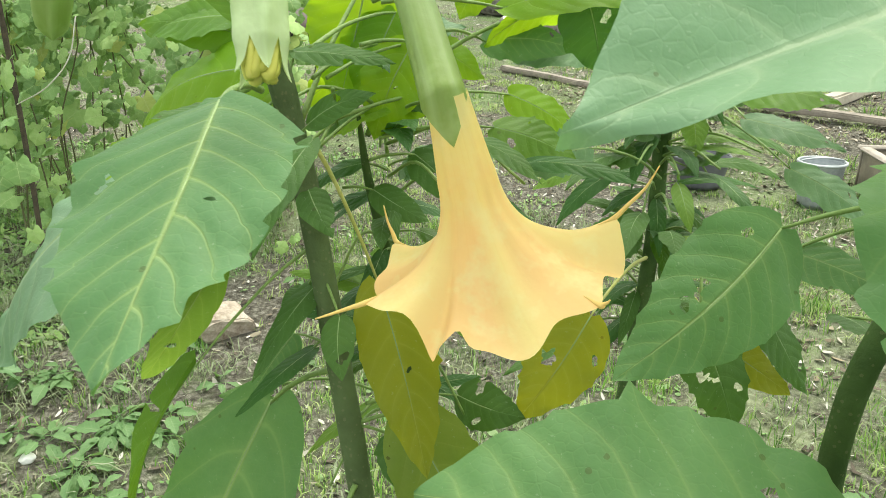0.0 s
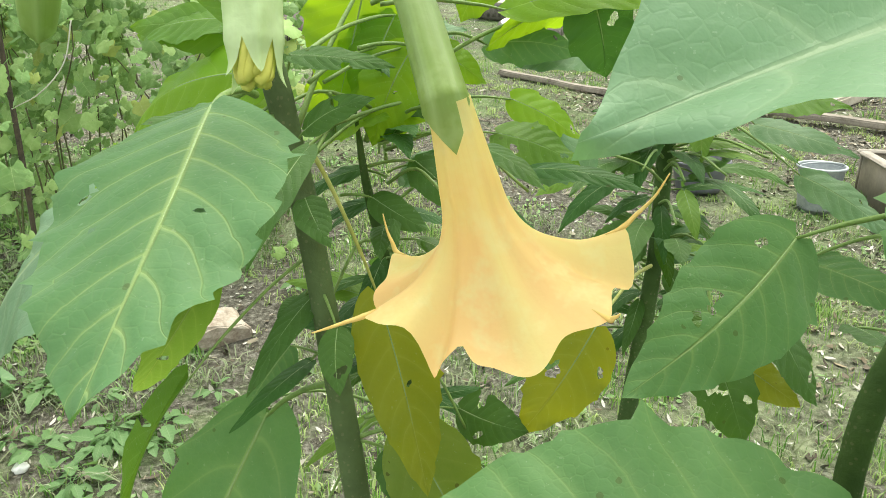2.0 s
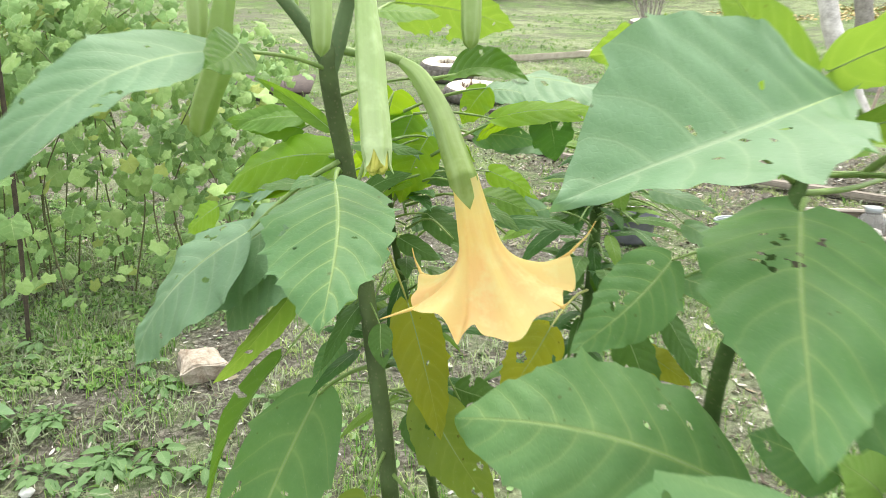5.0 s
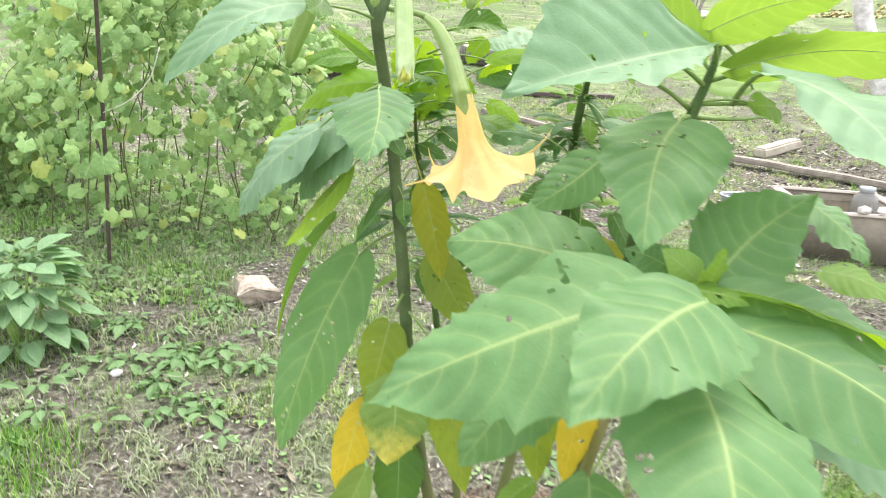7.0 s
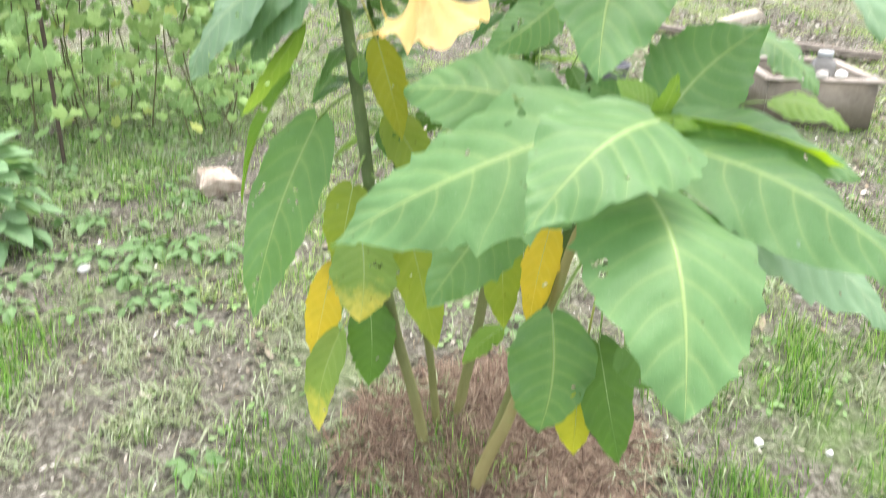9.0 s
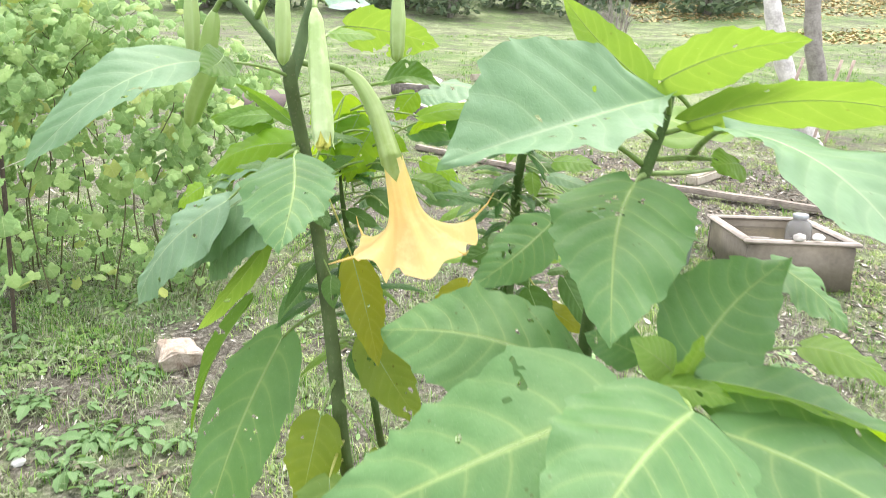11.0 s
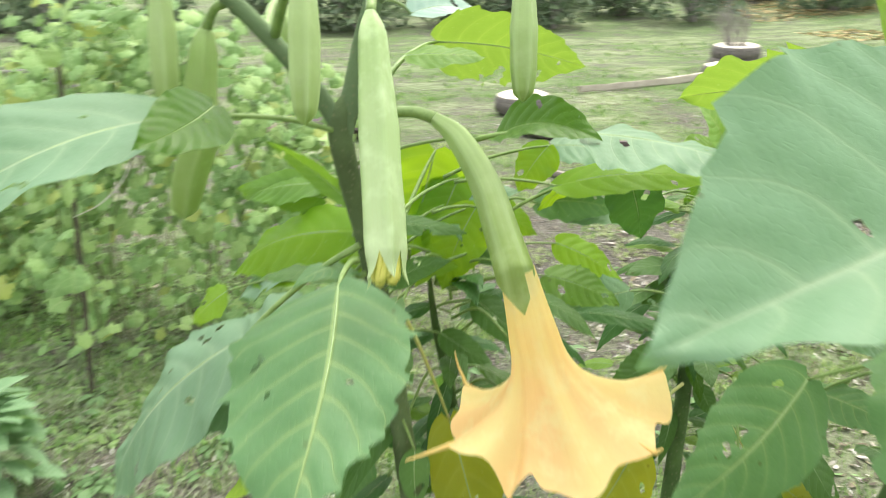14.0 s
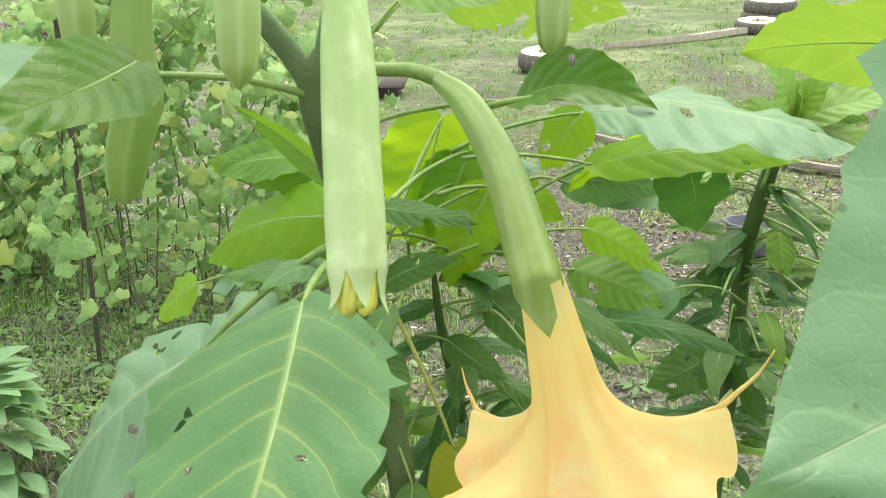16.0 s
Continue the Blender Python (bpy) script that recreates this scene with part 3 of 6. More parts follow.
            for lp, (p, q) in zip(fc.loops, ((j, i), (j, i + 1), (j + 1, i + 1), (j + 1, i))):
                lp[uvl].uv = (0.5 + 0.5 * par[p][q][0], par[p][q][1])
    thick = max(0.0004, 0.0068 * width + 0.0003)
    line = [spot(0, v) - up * thick * 0.45 for v in (0.0, 0.2, 0.4, 0.6, 0.8, 0.97)]
    tube(bm, line, [thick, thick * 0.85, thick * 0.7, thick * 0.5, thick * 0.3, thick * 0.1], 6, 3, 1)
    if stalk is not None:
        s = Vector(stalk)
        stout = max(thick, 0.013 * width + 0.0007)
        gap = (base - s).length
        lift = Vector((0, 0, 0.05 * gap))
        p0 = base + axis * 0.01 * length
        tube(bm, [s, s.lerp(base, 0.35) + lift, s.lerp(base, 0.75) + lift * 0.7, p0 - up * thick * 0.45], [stout * 1.35, stout * 1.1, stout, thick * 1.1], 8, 4, 2)
    for vert in [v for v in bm.verts if not v.link_faces]:
        bm.verts.remove(vert)
    ob = part("leaf", bm, [LEAF[tone], RIB, STALK_Y if tone in ("yellow", "olive", "yellowtip") else STALK], shrub)
    if tone == "yellow":
        ob["label"] = "withering golden yellow leaf"
    elif tone == "yellowtip":
        ob["label"] = "green leaf with yellowed, spotted tip"
    return ob


def stem(name, points, radii, mat, label="", nodes=True):
    bm = bmesh.new()
    tube(bm, points, radii, 12, 7, 0, True, None, None, 0.10)
    return part(name, bm, mat, shrub, label)


stem("stem", [(0.04, 0.56, 0.22), (0.012, 0.55, 0.40), (-0.024, 0.54, 0.566), (-0.055, 0.515, 0.77), (-0.072, 0.50, 0.959), (-0.09, 0.505, 1.122), (-0.107, 0.505, 1.24), (-0.119, 0.465, 1.340), (-0.112, 0.462, 1.368)],
     [0.0125, 0.011, 0.0105, 0.010, 0.010, 0.0095, 0.009, 0.0088, 0.0055], STEM)
stem("branch", [(-0.118, 0.466, 1.335), (-0.108, 0.462, 1.37), (-0.098, 0.452, 1.405), (-0.088, 0.44, 1.43), (-0.082, 0.43, 1.463)], [0.0055, 0.0078, 0.0066, 0.006, 0.005], BRANCH)
stem("branch", [(-0.116, 0.465, 1.338), (-0.128, 0.458, 1.366), (-0.143, 0.44, 1.391), (-0.172, 0.42, 1.428), (-0.2, 0.40, 1.452)], [0.005, 0.0066, 0.006, 0.0055, 0.0045], BRANCH)
stem("branch", [(-0.088, 0.44, 1.43), (-0.07, 0.438, 1.445), (-0.05, 0.435, 1.462)], [0.005, 0.0045, 0.004], BRANCH)
stem("stem", [(0.11, 0.45, 0.2), (0.14, 0.425, 0.36), (0.173, 0.40, 0.477), (0.213, 0.33, 0.722), (0.235, 0.27, 0.902), (0.29, 0.2, 1.06)], [0.0135, 0.0125, 0.0105, 0.008, 0.0062, 0.0048], STEM_LOW)
stem("stem", [(0.135, 0.5, 0.2), (0.17, 0.47, 0.42), (0.235, 0.43, 0.704), (0.262, 0.42, 0.90), (0.267, 0.42, 1.062), (0.310, 0.425, 1.19), (0.338, 0.45, 1.25), (0.353, 0.45, 1.30), (0.361, 0.45, 1.343), (0.385, 0.45, 1.378)],
     [0.012, 0.0105, 0.010, 0.0095, 0.009, 0.0082, 0.0075, 0.0062, 0.0045, 0.0028], STEM_G)
stem("stem", [(0.085, 0.61, 0.2), (0.11, 0.62, 0.38), (0.139, 0.63, 0.541), (0.19, 0.72, 0.80), (0.228, 0.79, 1.02), (0.231, 0.80, 1.147), (0.235, 0.77, 1.235), (0.24, 0.74, 1.30)],
     [0.0125, 0.011, 0.010, 0.0095, 0.009, 0.0088, 0.0075, 0.0045], STEM_G)
stem("stem", [(0.065, 0.60, 0.2), (0.05, 0.60, 0.38), (0.037, 0.60, 0.506), (-0.01, 0.60, 0.8), (-0.045, 0.60, 1.05), (-0.062, 0.58, 1.16), (-0.066, 0.56, 1.225)], [0.0095, 0.0085, 0.0075, 0.006, 0.005, 0.0038, 0.0012], STEM_G)


def grow_lobe(bm, uvl, rim, centre, long, axis, flare):
    """A pointed lobe that grows out of an open tube's rim, eight vertices wide."""
    n = len(rim)
    mid = sum((v.co for v in rim), Vector()) / n
    rows = [[rim[(centre + i) % n] for i in range(-4, 5)]]
    for j in range(1, 10):
        s = j / 9
        row = []
        for i in range(-4, 5):
            q = centre + i * (1 - s) ** 0.85
            k = math.floor(q)
            p = rim[k % n].co.lerp(rim[(k + 1) % n].co, q - k)
            row.append(bm.verts.new(mid + (p - mid) * (1 - flare * math.sin(s * 2.2) + 1.9 * flare * max(0, s - 0.6)) + axis * s * long))
        rows.append(row)
    for j in range(9):
        for i in range(8):
            fc = bm.faces.new((rows[j][i], rows[j][i + 1], rows[j + 1][i + 1], rows[j + 1][i]))
            for lp, uu in zip(fc.loops, (i, i + 1, i + 1, i)):
                lp[uvl].uv = ((centre - 4 + uu) / n, 1.0)


def trumpet():
    """The open bloom: a long calyx split at its end, a flaring corolla with rounded, drooping lobes and curled tails."""
    top, mouth = Vector((0.007, 0.424, 1.252)), Vector((0.034, 0.428, 1.138))
    axis = (mouth - top).normalized()
    ex = (Vector((1, 0, 0)) - axis * axis.x).normalized()
    ey = axis.cross(ex)
    if ey.y < 0:
        ey = -ey
    length = (mouth - top).length
    # tail angle (seen from above, right is 0), how far it reaches, how far its end curls up, how far the rim is drawn out
    lobes = ((6, 0.026, 0.024, 0.010), (318, 0.006, 0.004, 0.003), (238, 0.0, 0.0, 0.0), (200, 0.031, 0.001, 0.004), (136, 0.014, 0.024, 0.008))
    bm = bmesh.new()
    uvl = bm.loops.layers.uv.new("UVMap")
    nt, ns = 140, 48

    def apart(th, a):
        return (math.degrees(th) - a + 180) % 360 - 180

    def hump(th, a, wide):
        return math.exp(-(apart(th, a) / wide) ** 2)

    def surf(th, s):
        flare = max(0.0, (s - 0.33) / 0.67)
        lip = max(0.0, (s - 0.60) / 0.40)
        front = hump(th, 268, 52)
        big = 0.066 - 0.010 * front + 0.011 * hump(th, 336, 26) + 0.006 * hump(th, 168, 26) - 0.006 * hump(th, 70, 40) + 0.002 * math.cos(5 * th + 0.6)
        r = 0.0122 + 0.0050 * min(s / 0.42, 1.0) ** 1.1
        r += (big - 0.0172) * flare ** 3.0
        # five ribs run to the tails, with shallow folds between them
        rib = sum(hump(th, a, 9) for a, _, _, _ in lobes)
        r *= 1 + 0.075 * (rib - 0.4) * min(1, s * 2) * (1 - 0.5 * flare) + 0.012 * math.cos(15 * th) * (0.3 + flare)
        back = max(0.0, min(1.0, (math.sin(th) + 0.35) / 0.5))
        z = length * (s - (0.17 - 0.17 * back * back * (3 - 2 * back)) * flare ** 3)
        # the rim droops in front, is drawn out and rolled up at the tails
        z += lip ** 1.5 * (0.034 * front + 0.012 * hump(th, 332, 26) + 0.005 * math.cos(5 * th + 2.2))
        z += lip ** 2.2 * (0.029 * hump(th, 233, 8) + 0.012 * hump(th, 286, 26) - 0.004 * hump(th, 249, 4) + 0.028 * hump(th, 72, 44) + 0.010 * hump(th, 32, 14) - 0.008 * hump(th, 7, 9) + 0.015 * hump(th, 349, 8) + 0.010 * hump(th, 112, 14) - 0.006 * hump(th, 136, 9))
        r += lip ** 2 * (0.008 * hump(th, 234, 13) + 0.008 * hump(th, 290, 24) - 0.007 * hump(th, 248, 4.5) + 0.003 * hump(th, 257, 6) - 0.004 * hump(th, 6, 16) + 0.006 * hump(th, 166, 20) + 0.004 * hump(th, 326, 9) - 0.004 * hump(th, 340, 10))
        for a, reach, curl, drawn in lobes:
            pull = hump(th, a, 17) * 0.55 + hump(th, a, 5) * 0.75
            r += lip ** 2.5 * drawn * pull
            z -= lip ** 2.2 * 0.15 * curl * pull
        # the very edge rolls back
        roll = max(0.0, (s - 0.90) / 0.10)
        r += 0.0030 * roll
        z -= 0.0065 * roll ** 2 * (0.5 + 0.5 * math.sin(3 * th + 1.0)) + 0.0016 * math.sin(11 * th + 1) * lip ** 2
        r += 0.0022 * math.sin(7 * th + 2) * lip ** 2 + 0.0026 * lip ** 1.2 * math.cos(10 * th + 1.2) + 0.0016 * flare * math.cos(5 * th + 0.4)
        return top + axis * z + (ex * math.cos(th) + ey * math.sin(th)) * r

    rings = [[bm.verts.new(surf(2 * math.pi * t / nt, s / ns)) for t in range(nt)] for s in range(ns + 1)]
    for s in range(ns):
        for t in range(nt):
            fc = bm.faces.new((rings[s][t], rings[s][(t + 1) % nt], rings[s + 1][(t + 1) % nt], rings[s + 1][t]))
            fc.smooth = True
            for lp, (a, b) in zip(fc.loops, ((t, s), (t + 1, s), (t + 1, s + 1), (t, s + 1))):
                lp[uvl].uv = (a / nt, b / ns)
    flower = part("flower", bm, PETAL, shrub, "hanging apricot trumpet bloom with flared rim")
    # tails
    for a, reach, curl, drawn in lobes:
        if reach <= 0:
            continue
        th = math.radians(a)
        p, q = surf(th, 1.0), surf(th, 0.965)
        out = ex * math.cos(th) + ey * math.sin(th)
        rise = Vector((0, 0, 1))
        tb = bmesh.new()
        tube(tb, [q, p, p + out * reach * 0.3 + rise * curl * 0.25, p + out * reach * 0.7 + rise * curl * 0.6, p + out * reach + rise * curl * 1.1], [0.0002, 0.0019, 0.0014, 0.0009, 0.0004], 8, 5)
        part("petal_tail", tb, TAIL, flower, "thin curled petal tail")
    # calyx: a curved green tube, split at its end into one long and one short pointed lobe
    cb = bmesh.new()
    cu = cb.loops.layers.uv.new("UVMap")
    sides = 48
    rings = tube(cb, [(-0.052, 0.478, 1.353), (-0.034, 0.475, 1.338), (-0.014, 0.461, 1.305), (-0.002, 0.438, 1.272), (0.0055, 0.4222, 1.250)],
                 [0.0046, 0.0088, 0.0112, 0.0124, 0.0134], sides, 8, 0, False, lambda th, a: 1 + 0.045 * math.cos(5 * th + 3 * a) * (1 - 0.4 * a) + 0.012 * math.sin(17 * th), cu)
    rim = list(rings[-1])
    mid = sum((v.co for v in rim), Vector()) / sides
    front = min(range(sides), key=lambda i: rim[i].co.y + 0.04 * rim[i].co.x)
    last = rim
    for j in range(1, 11):
        k = j / 10
        row = []
        for i, v in enumerate(rim):
            d = abs((i - front + sides / 2) % sides - sides / 2) / (sides / 2)
            reach = 0.033 * max(0.0, 1 - d / 0.42) ** 1.15 + 0.013 * max(0.0, (d - 0.66) / 0.34) ** 1.2 + 0.002
            row.append(cb.verts.new(mid + (v.co - mid) * (1 + (0.015 + 6.2 * reach) * k) + axis * reach * k + axis * 0.001 * k))
        for i in range(sides):
            fc = cb.faces.new((last[i], last[(i + 1) % sides], row[(i + 1) % sides], row[i]))
            fc.smooth = True
            for lp, uu in zip(fc.loops, (i, i + 1, i + 1, i)):
                lp[cu].uv = (uu / sides, 1.0)
        last = row
    part("calyx", cb, CALYX, flower, "ribbed green calyx tube with pointed lobes")
    pb = bmesh.new()
    tube(pb, [(-0.108, 0.466, 1.362), (-0.085, 0.474, 1.358), (-0.066, 0.478, 1.357), (-0.050, 0.478, 1.352)], [0.0042, 0.004, 0.0042, 0.0048], 8, 5)
    part("flower_stalk", pb, STALK, flower)


trumpet()


def bud(top, end, radius, hook, opened=False, bent=0.0):
    """A hanging bud: an inflated, five-ribbed tube on a thin stalk; an opened one shows pointed teeth and yellow petals."""
    top, end = Vector(top), Vector(end)
    d = end - top
    mid = top.lerp(end, 0.5) + Vector((bent, 0, 0))
    bm = bmesh.new()
    uvl = bm.loops.layers.uv.new("UVMap")
    last = [1.0, 1.02, 1.0] if opened else [0.95, 0.72, 0.08]
    pts = [top, top.lerp(end, 0.10), top.lerp(end, 0.28).lerp(mid, 0.3), mid, top.lerp(end, 0.80).lerp(mid, 0.15), top.lerp(end, 0.93), end]
    rings = tube(bm, pts, [radius * 0.3, radius * 0.72, radius * 0.9, radius, radius * last[0], radius * last[1], radius * last[2]], 40, 6, 0, not opened,
         lambda th, a: 1 + 0.22 * (0.6 - abs(math.sin(2.5 * th))) * (0.55 + 0.45 * a) + 0.012 * math.sin(5 * th + 19 * a) + 0.010 * math.sin(3 * th - 31 * a), uvl)
    if opened:
        for k in range(5):
            grow_lobe(bm, uvl, list(rings[-1]), 8 * k, 0.015 + 0.003 * (k % 2), d.normalized(), 0.13)
    ob = part("bud", bm, CALYX_PALE if opened else CALYX, shrub, "pale green ribbed bud with pointed teeth" if opened else "closed green hanging bud")
    if opened:
        ax = d.normalized()
        ex = ax.orthogonal().normalized()
        ey = ax.cross(ex)
        for k in range(12):
            a = k * 2 * math.pi / 12
            pb = bmesh.new()
            o = ex * math.cos(a) + ey * math.sin(a)
            w = ex * math.cos(a + 0.9) + ey * math.sin(a + 0.9)
            tube(pb, [end - ax * 0.004 + o * radius * 0.6, end + ax * 0.005 + o * radius * 0.58, end + ax * (0.0125 + 0.0015 * (k % 3)) + o.lerp(w, 0.5) * radius * 0.56, end + ax * (0.0135 - 0.002 * (k % 2)) + w * radius * 0.30, end + ax * 0.009 + w * radius * 0.1], [0.0018, 0.0024, 0.0023, 0.0016, 0.0007], 7, 4)
            part("curled_petal", pb, BUD_TIP, ob, "yellow petal still rolled up")
    hb = bmesh.new()
    hook = Vector(hook)
    tube(hb, [hook, hook.lerp(top, 0.5) + Vector((0, 0, 0.004)), top + d * 0.01], [0.0035, 0.003, radius * 0.3], 7, 5)
    part("bud_stalk", hb, STALK, ob)
    return ob


bud((-0.080, 0.378, 1.418), (-0.0685, 0.322, 1.288), 0.0112, (-0.083, 0.425, 1.452), True)
bud((-0.110, 0.345, 1.448), (-0.108, 0.322, 1.357), 0.0082, (-0.15, 0.425, 1.41))
bud((-0.2, 0.436, 1.416), (-0.247, 0.478, 1.279), 0.0125, (-0.182, 0.424, 1.43), False, 0.006)
bud((-0.222, 0.42, 1.45), (-0.222, 0.414, 1.364), 0.0085, (-0.198, 0.402, 1.452))
bud((0.012, 0.466, 1.458), (0.011, 0.445, 1.364), 0.0092, (-0.05, 0.435, 1.462))
bud((-0.169, 0.5, 1.44), (-0.155, 0.5, 1.396), 0.0085, (-0.16, 0.435, 1.412))


def twig(points, r=0.0022):
    """A bare leaf stalk."""
    bm = bmesh.new()
    tube(bm, points, [r * 1.2, r, r * 0.8] + [r * 0.8] * (len(points) - 3), 7, 5)
    return part("leaf_stalk", bm, STALK, shrub)


# leaf stalks spreading from the upper right shoot
for line in (((0.33, 0.45, 1.245), (0.282, 0.42, 1.273), (0.226, 0.40, 1.295)), ((0.346, 0.45, 1.278), (0.304, 0.42, 1.302), (0.262, 0.40, 1.318)), ((0.354, 0.45, 1.286), (0.376, 0.42, 1.298), (0.405, 0.40, 1.309)),
             ((0.345, 0.45, 1.253), (0.378, 0.42, 1.258), (0.409, 0.38, 1.262)), ((0.337, 0.45, 1.234), (0.417, 0.50, 1.230), (0.486, 0.55, 1.232)), ((0.352, 0.45, 1.298), (0.342, 0.47, 1.315), (0.337, 0.50, 1.326))):
    twig(line, 0.0031)

# bare and arching stalks round the middle stems
rng = random.Random(41)
for k in range(44):
    h = rng.uniform(0.92, 1.22)
    s = Vector((0.229 + 0.02 * (h - 1.1), 0.80, h)) if k % 2 else Vector((-0.045 - 0.02 * (h - 1.05), 0.60 - 0.1 * max(0, h - 1.1), h))
    a = rng.uniform(0, 6.283)
    reach = rng.uniform(0.05, 0.13)
    out = Vector((math.cos(a), math.sin(a), 0)) * reach
    twig([s, s + out * 0.5 + Vector((0, 0, 0.02)), s + out + Vector((0, 0, rng.uniform(-0.03, 0.02)))], 0.0014)
    if k % 3:
        e = s + out + Vector((0, 0, 0.0))
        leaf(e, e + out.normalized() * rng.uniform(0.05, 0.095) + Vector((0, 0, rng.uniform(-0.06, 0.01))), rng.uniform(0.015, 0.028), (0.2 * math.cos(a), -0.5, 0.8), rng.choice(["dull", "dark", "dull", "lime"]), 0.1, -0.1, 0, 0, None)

# small narrow leaves crowding the two slender stems
for k in range(110):
    h = rng.uniform(0.92, 1.25)
    s = Vector((0.229 + 0.02 * (h - 1.1), 0.80 - 0.3 * max(0, h - 1.16), h)) if k % 3 else Vector((-0.045 - 0.02 * (h - 1.05), 0.60 - 0.1 * max(0, h - 1.1), h))
    a = rng.uniform(0, 6.283)
    out = Vector((math.cos(a), math.sin(a), 0))
    e = s + out * rng.uniform(0.012, 0.03) + Vector((0, 0, 0.006))
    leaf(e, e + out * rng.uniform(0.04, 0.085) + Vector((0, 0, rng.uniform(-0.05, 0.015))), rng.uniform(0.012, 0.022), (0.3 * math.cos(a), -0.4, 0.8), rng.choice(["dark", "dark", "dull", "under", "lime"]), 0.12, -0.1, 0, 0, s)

# ---- its leaves ----
leaf((-0.105, 0.369, 1.257), (-0.1, 0.206, 1.186), 0.098, (-0.1, -0.5, 0.85), 'veined', arch=0.06, fold=-0.1, holes=4, teeth=7, stalk=(-0.11, 0.46, 1.25), peak=0.36, taper=1.6, lop=0.17)
leaf((-0.201, 0.39, 1.359), (-0.343, 0.25, 1.254), 0.074, (-0.35, -0.88, 0.42), 'blue', arch=0.16, fold=0.1, holes=6, stalk=(-0.118, 0.462, 1.344))
# added blade for the shaded far half of the folded leaf above
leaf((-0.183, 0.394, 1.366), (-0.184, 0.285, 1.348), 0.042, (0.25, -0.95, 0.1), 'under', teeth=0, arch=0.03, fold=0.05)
leaf((-0.165, 0.49, 1.2), (-0.273, 0.52, 1.074), 0.101, (-0.3, -0.5, 0.8), 'blue', arch=0.14, fold=-0.15, holes=5, stalk=(-0.11, 0.5, 1.23))
leaf((-0.2, 0.458, 1.19), (-0.322, 0.462, 1.047), 0.118, (-0.45, -0.45, 0.8), 'blue', arch=0.12, fold=-0.1, holes=9, teeth=4, stalk=(-0.113, 0.49, 1.255))
leaf((-0.144, 0.58, 1.241), (-0.262, 0.65, 1.161), 0.113, (-0.3, -0.3, 0.9), 'blue', arch=0.16, fold=-0.1, teeth=6, stalk=(-0.108, 0.51, 1.255))
leaf((-0.147, 0.48, 1.185), (-0.237, 0.5, 1.069), 0.094, (-0.4, -0.5, 0.75), 'blue', arch=0.12, fold=-0.15, holes=6, stalk=(-0.105, 0.51, 1.2))
leaf((-0.157, 0.48, 1.129), (-0.28, 0.58, 0.97), 0.034, (0.6, -0.75, 0.2), 'lime', arch=0.05, fold=0.2, stalk=(-0.1, 0.51, 1.17))
leaf((-0.149, 0.543, 0.975), (-0.272, 0.479, 0.636), 0.112, (-0.1, -0.9, 0.5), 'green', arch=0.04, holes=16, stalk=(-0.085, 0.5, 1.03), peak=0.33)
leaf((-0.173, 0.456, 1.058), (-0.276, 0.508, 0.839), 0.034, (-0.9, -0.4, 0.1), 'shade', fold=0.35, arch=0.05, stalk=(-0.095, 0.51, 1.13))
leaf((-0.045, 0.49, 1.108), (-0.009, 0.45, 0.967), 0.055, (0.25, -0.95, -0.1), 'olive', arch=-0.03, fold=-0.1, holes=2, stalk=(-0.088, 0.5, 1.209))
leaf((-0.028, 0.5, 0.993), (0.052, 0.46, 0.874), 0.070, (0.3, -0.9, 0.2), 'fading', arch=0.08, holes=8, stalk=(-0.07, 0.5, 0.98))
leaf((-0.13, 0.48, 0.74), (-0.175, 0.5, 0.54), 0.063, (-0.2, -1, 0.1), 'yellow', arch=0.03, stalk=(-0.06, 0.5, 0.8), peak=0.42)
leaf((-0.074, 0.42, 0.82), (-0.078, 0.367, 0.695), 0.101, (0.1, -1, 0.3), 'yellowtip', holes=7, arch=0.05, stalk=(-0.06, 0.5, 0.83), peak=0.4)
leaf((-0.121, 0.47, 0.618), (-0.169, 0.464, 0.406), 0.063, (-0.4, -1, 0.1), 'yellowtip', fold=0.2, stalk=(-0.04, 0.51, 0.72))
leaf((-0.07, 0.5, 0.658), (-0.076, 0.5, 0.479), 0.082, (0.1, -1, 0.2), 'dull', stalk=(-0.05, 0.51, 0.75), peak=0.35)
leaf((-0.004, 0.46, 0.834), (0.047, 0.46, 0.585), 0.081, (0.15, -1, 0.15), 'fading', arch=0.04, holes=6, stalk=(-0.065, 0.5, 0.9))
leaf((-0.089, 0.47, 0.885), (-0.124, 0.5, 0.715), 0.083, (-0.3, -1, 0.3), 'fading', arch=0.04, stalk=(-0.07, 0.49, 0.93))
leaf((0.208, 0.24, 1.046), (-0.006, 0.3, 1.075), 0.134, (-0.1, -0.6, 0.75), 'green', arch=0.1, fold=-0.1, holes=8, teeth=7, stalk=(0.29, 0.2, 1.03), peak=0.42)
leaf((0.195, 0.09, 1.085), (-0.084, 0.084, 0.953), 0.190, (-0.15, -0.45, 0.85), 'green', arch=0.1, fold=-0.12, holes=7, teeth=7, stalk=(0.29, 0.2, 1.03), peak=0.25)
leaf((0.243, 0.05, 1.1), (0.091, -0.109, 1.048), 0.136, (-0.1, -0.55, 0.8), 'green', arch=0.10, fold=-0.12, teeth=6, stalk=(0.29, 0.2, 1.03), peak=0.27)
leaf((0.232, 0.045, 1.035), (0.209, -0.19, 0.928), 0.159, (0.05, -0.6, 0.8), 'green', arch=0.14, fold=-0.12, holes=3, teeth=7, stalk=(0.29, 0.2, 1.03), peak=0.4)
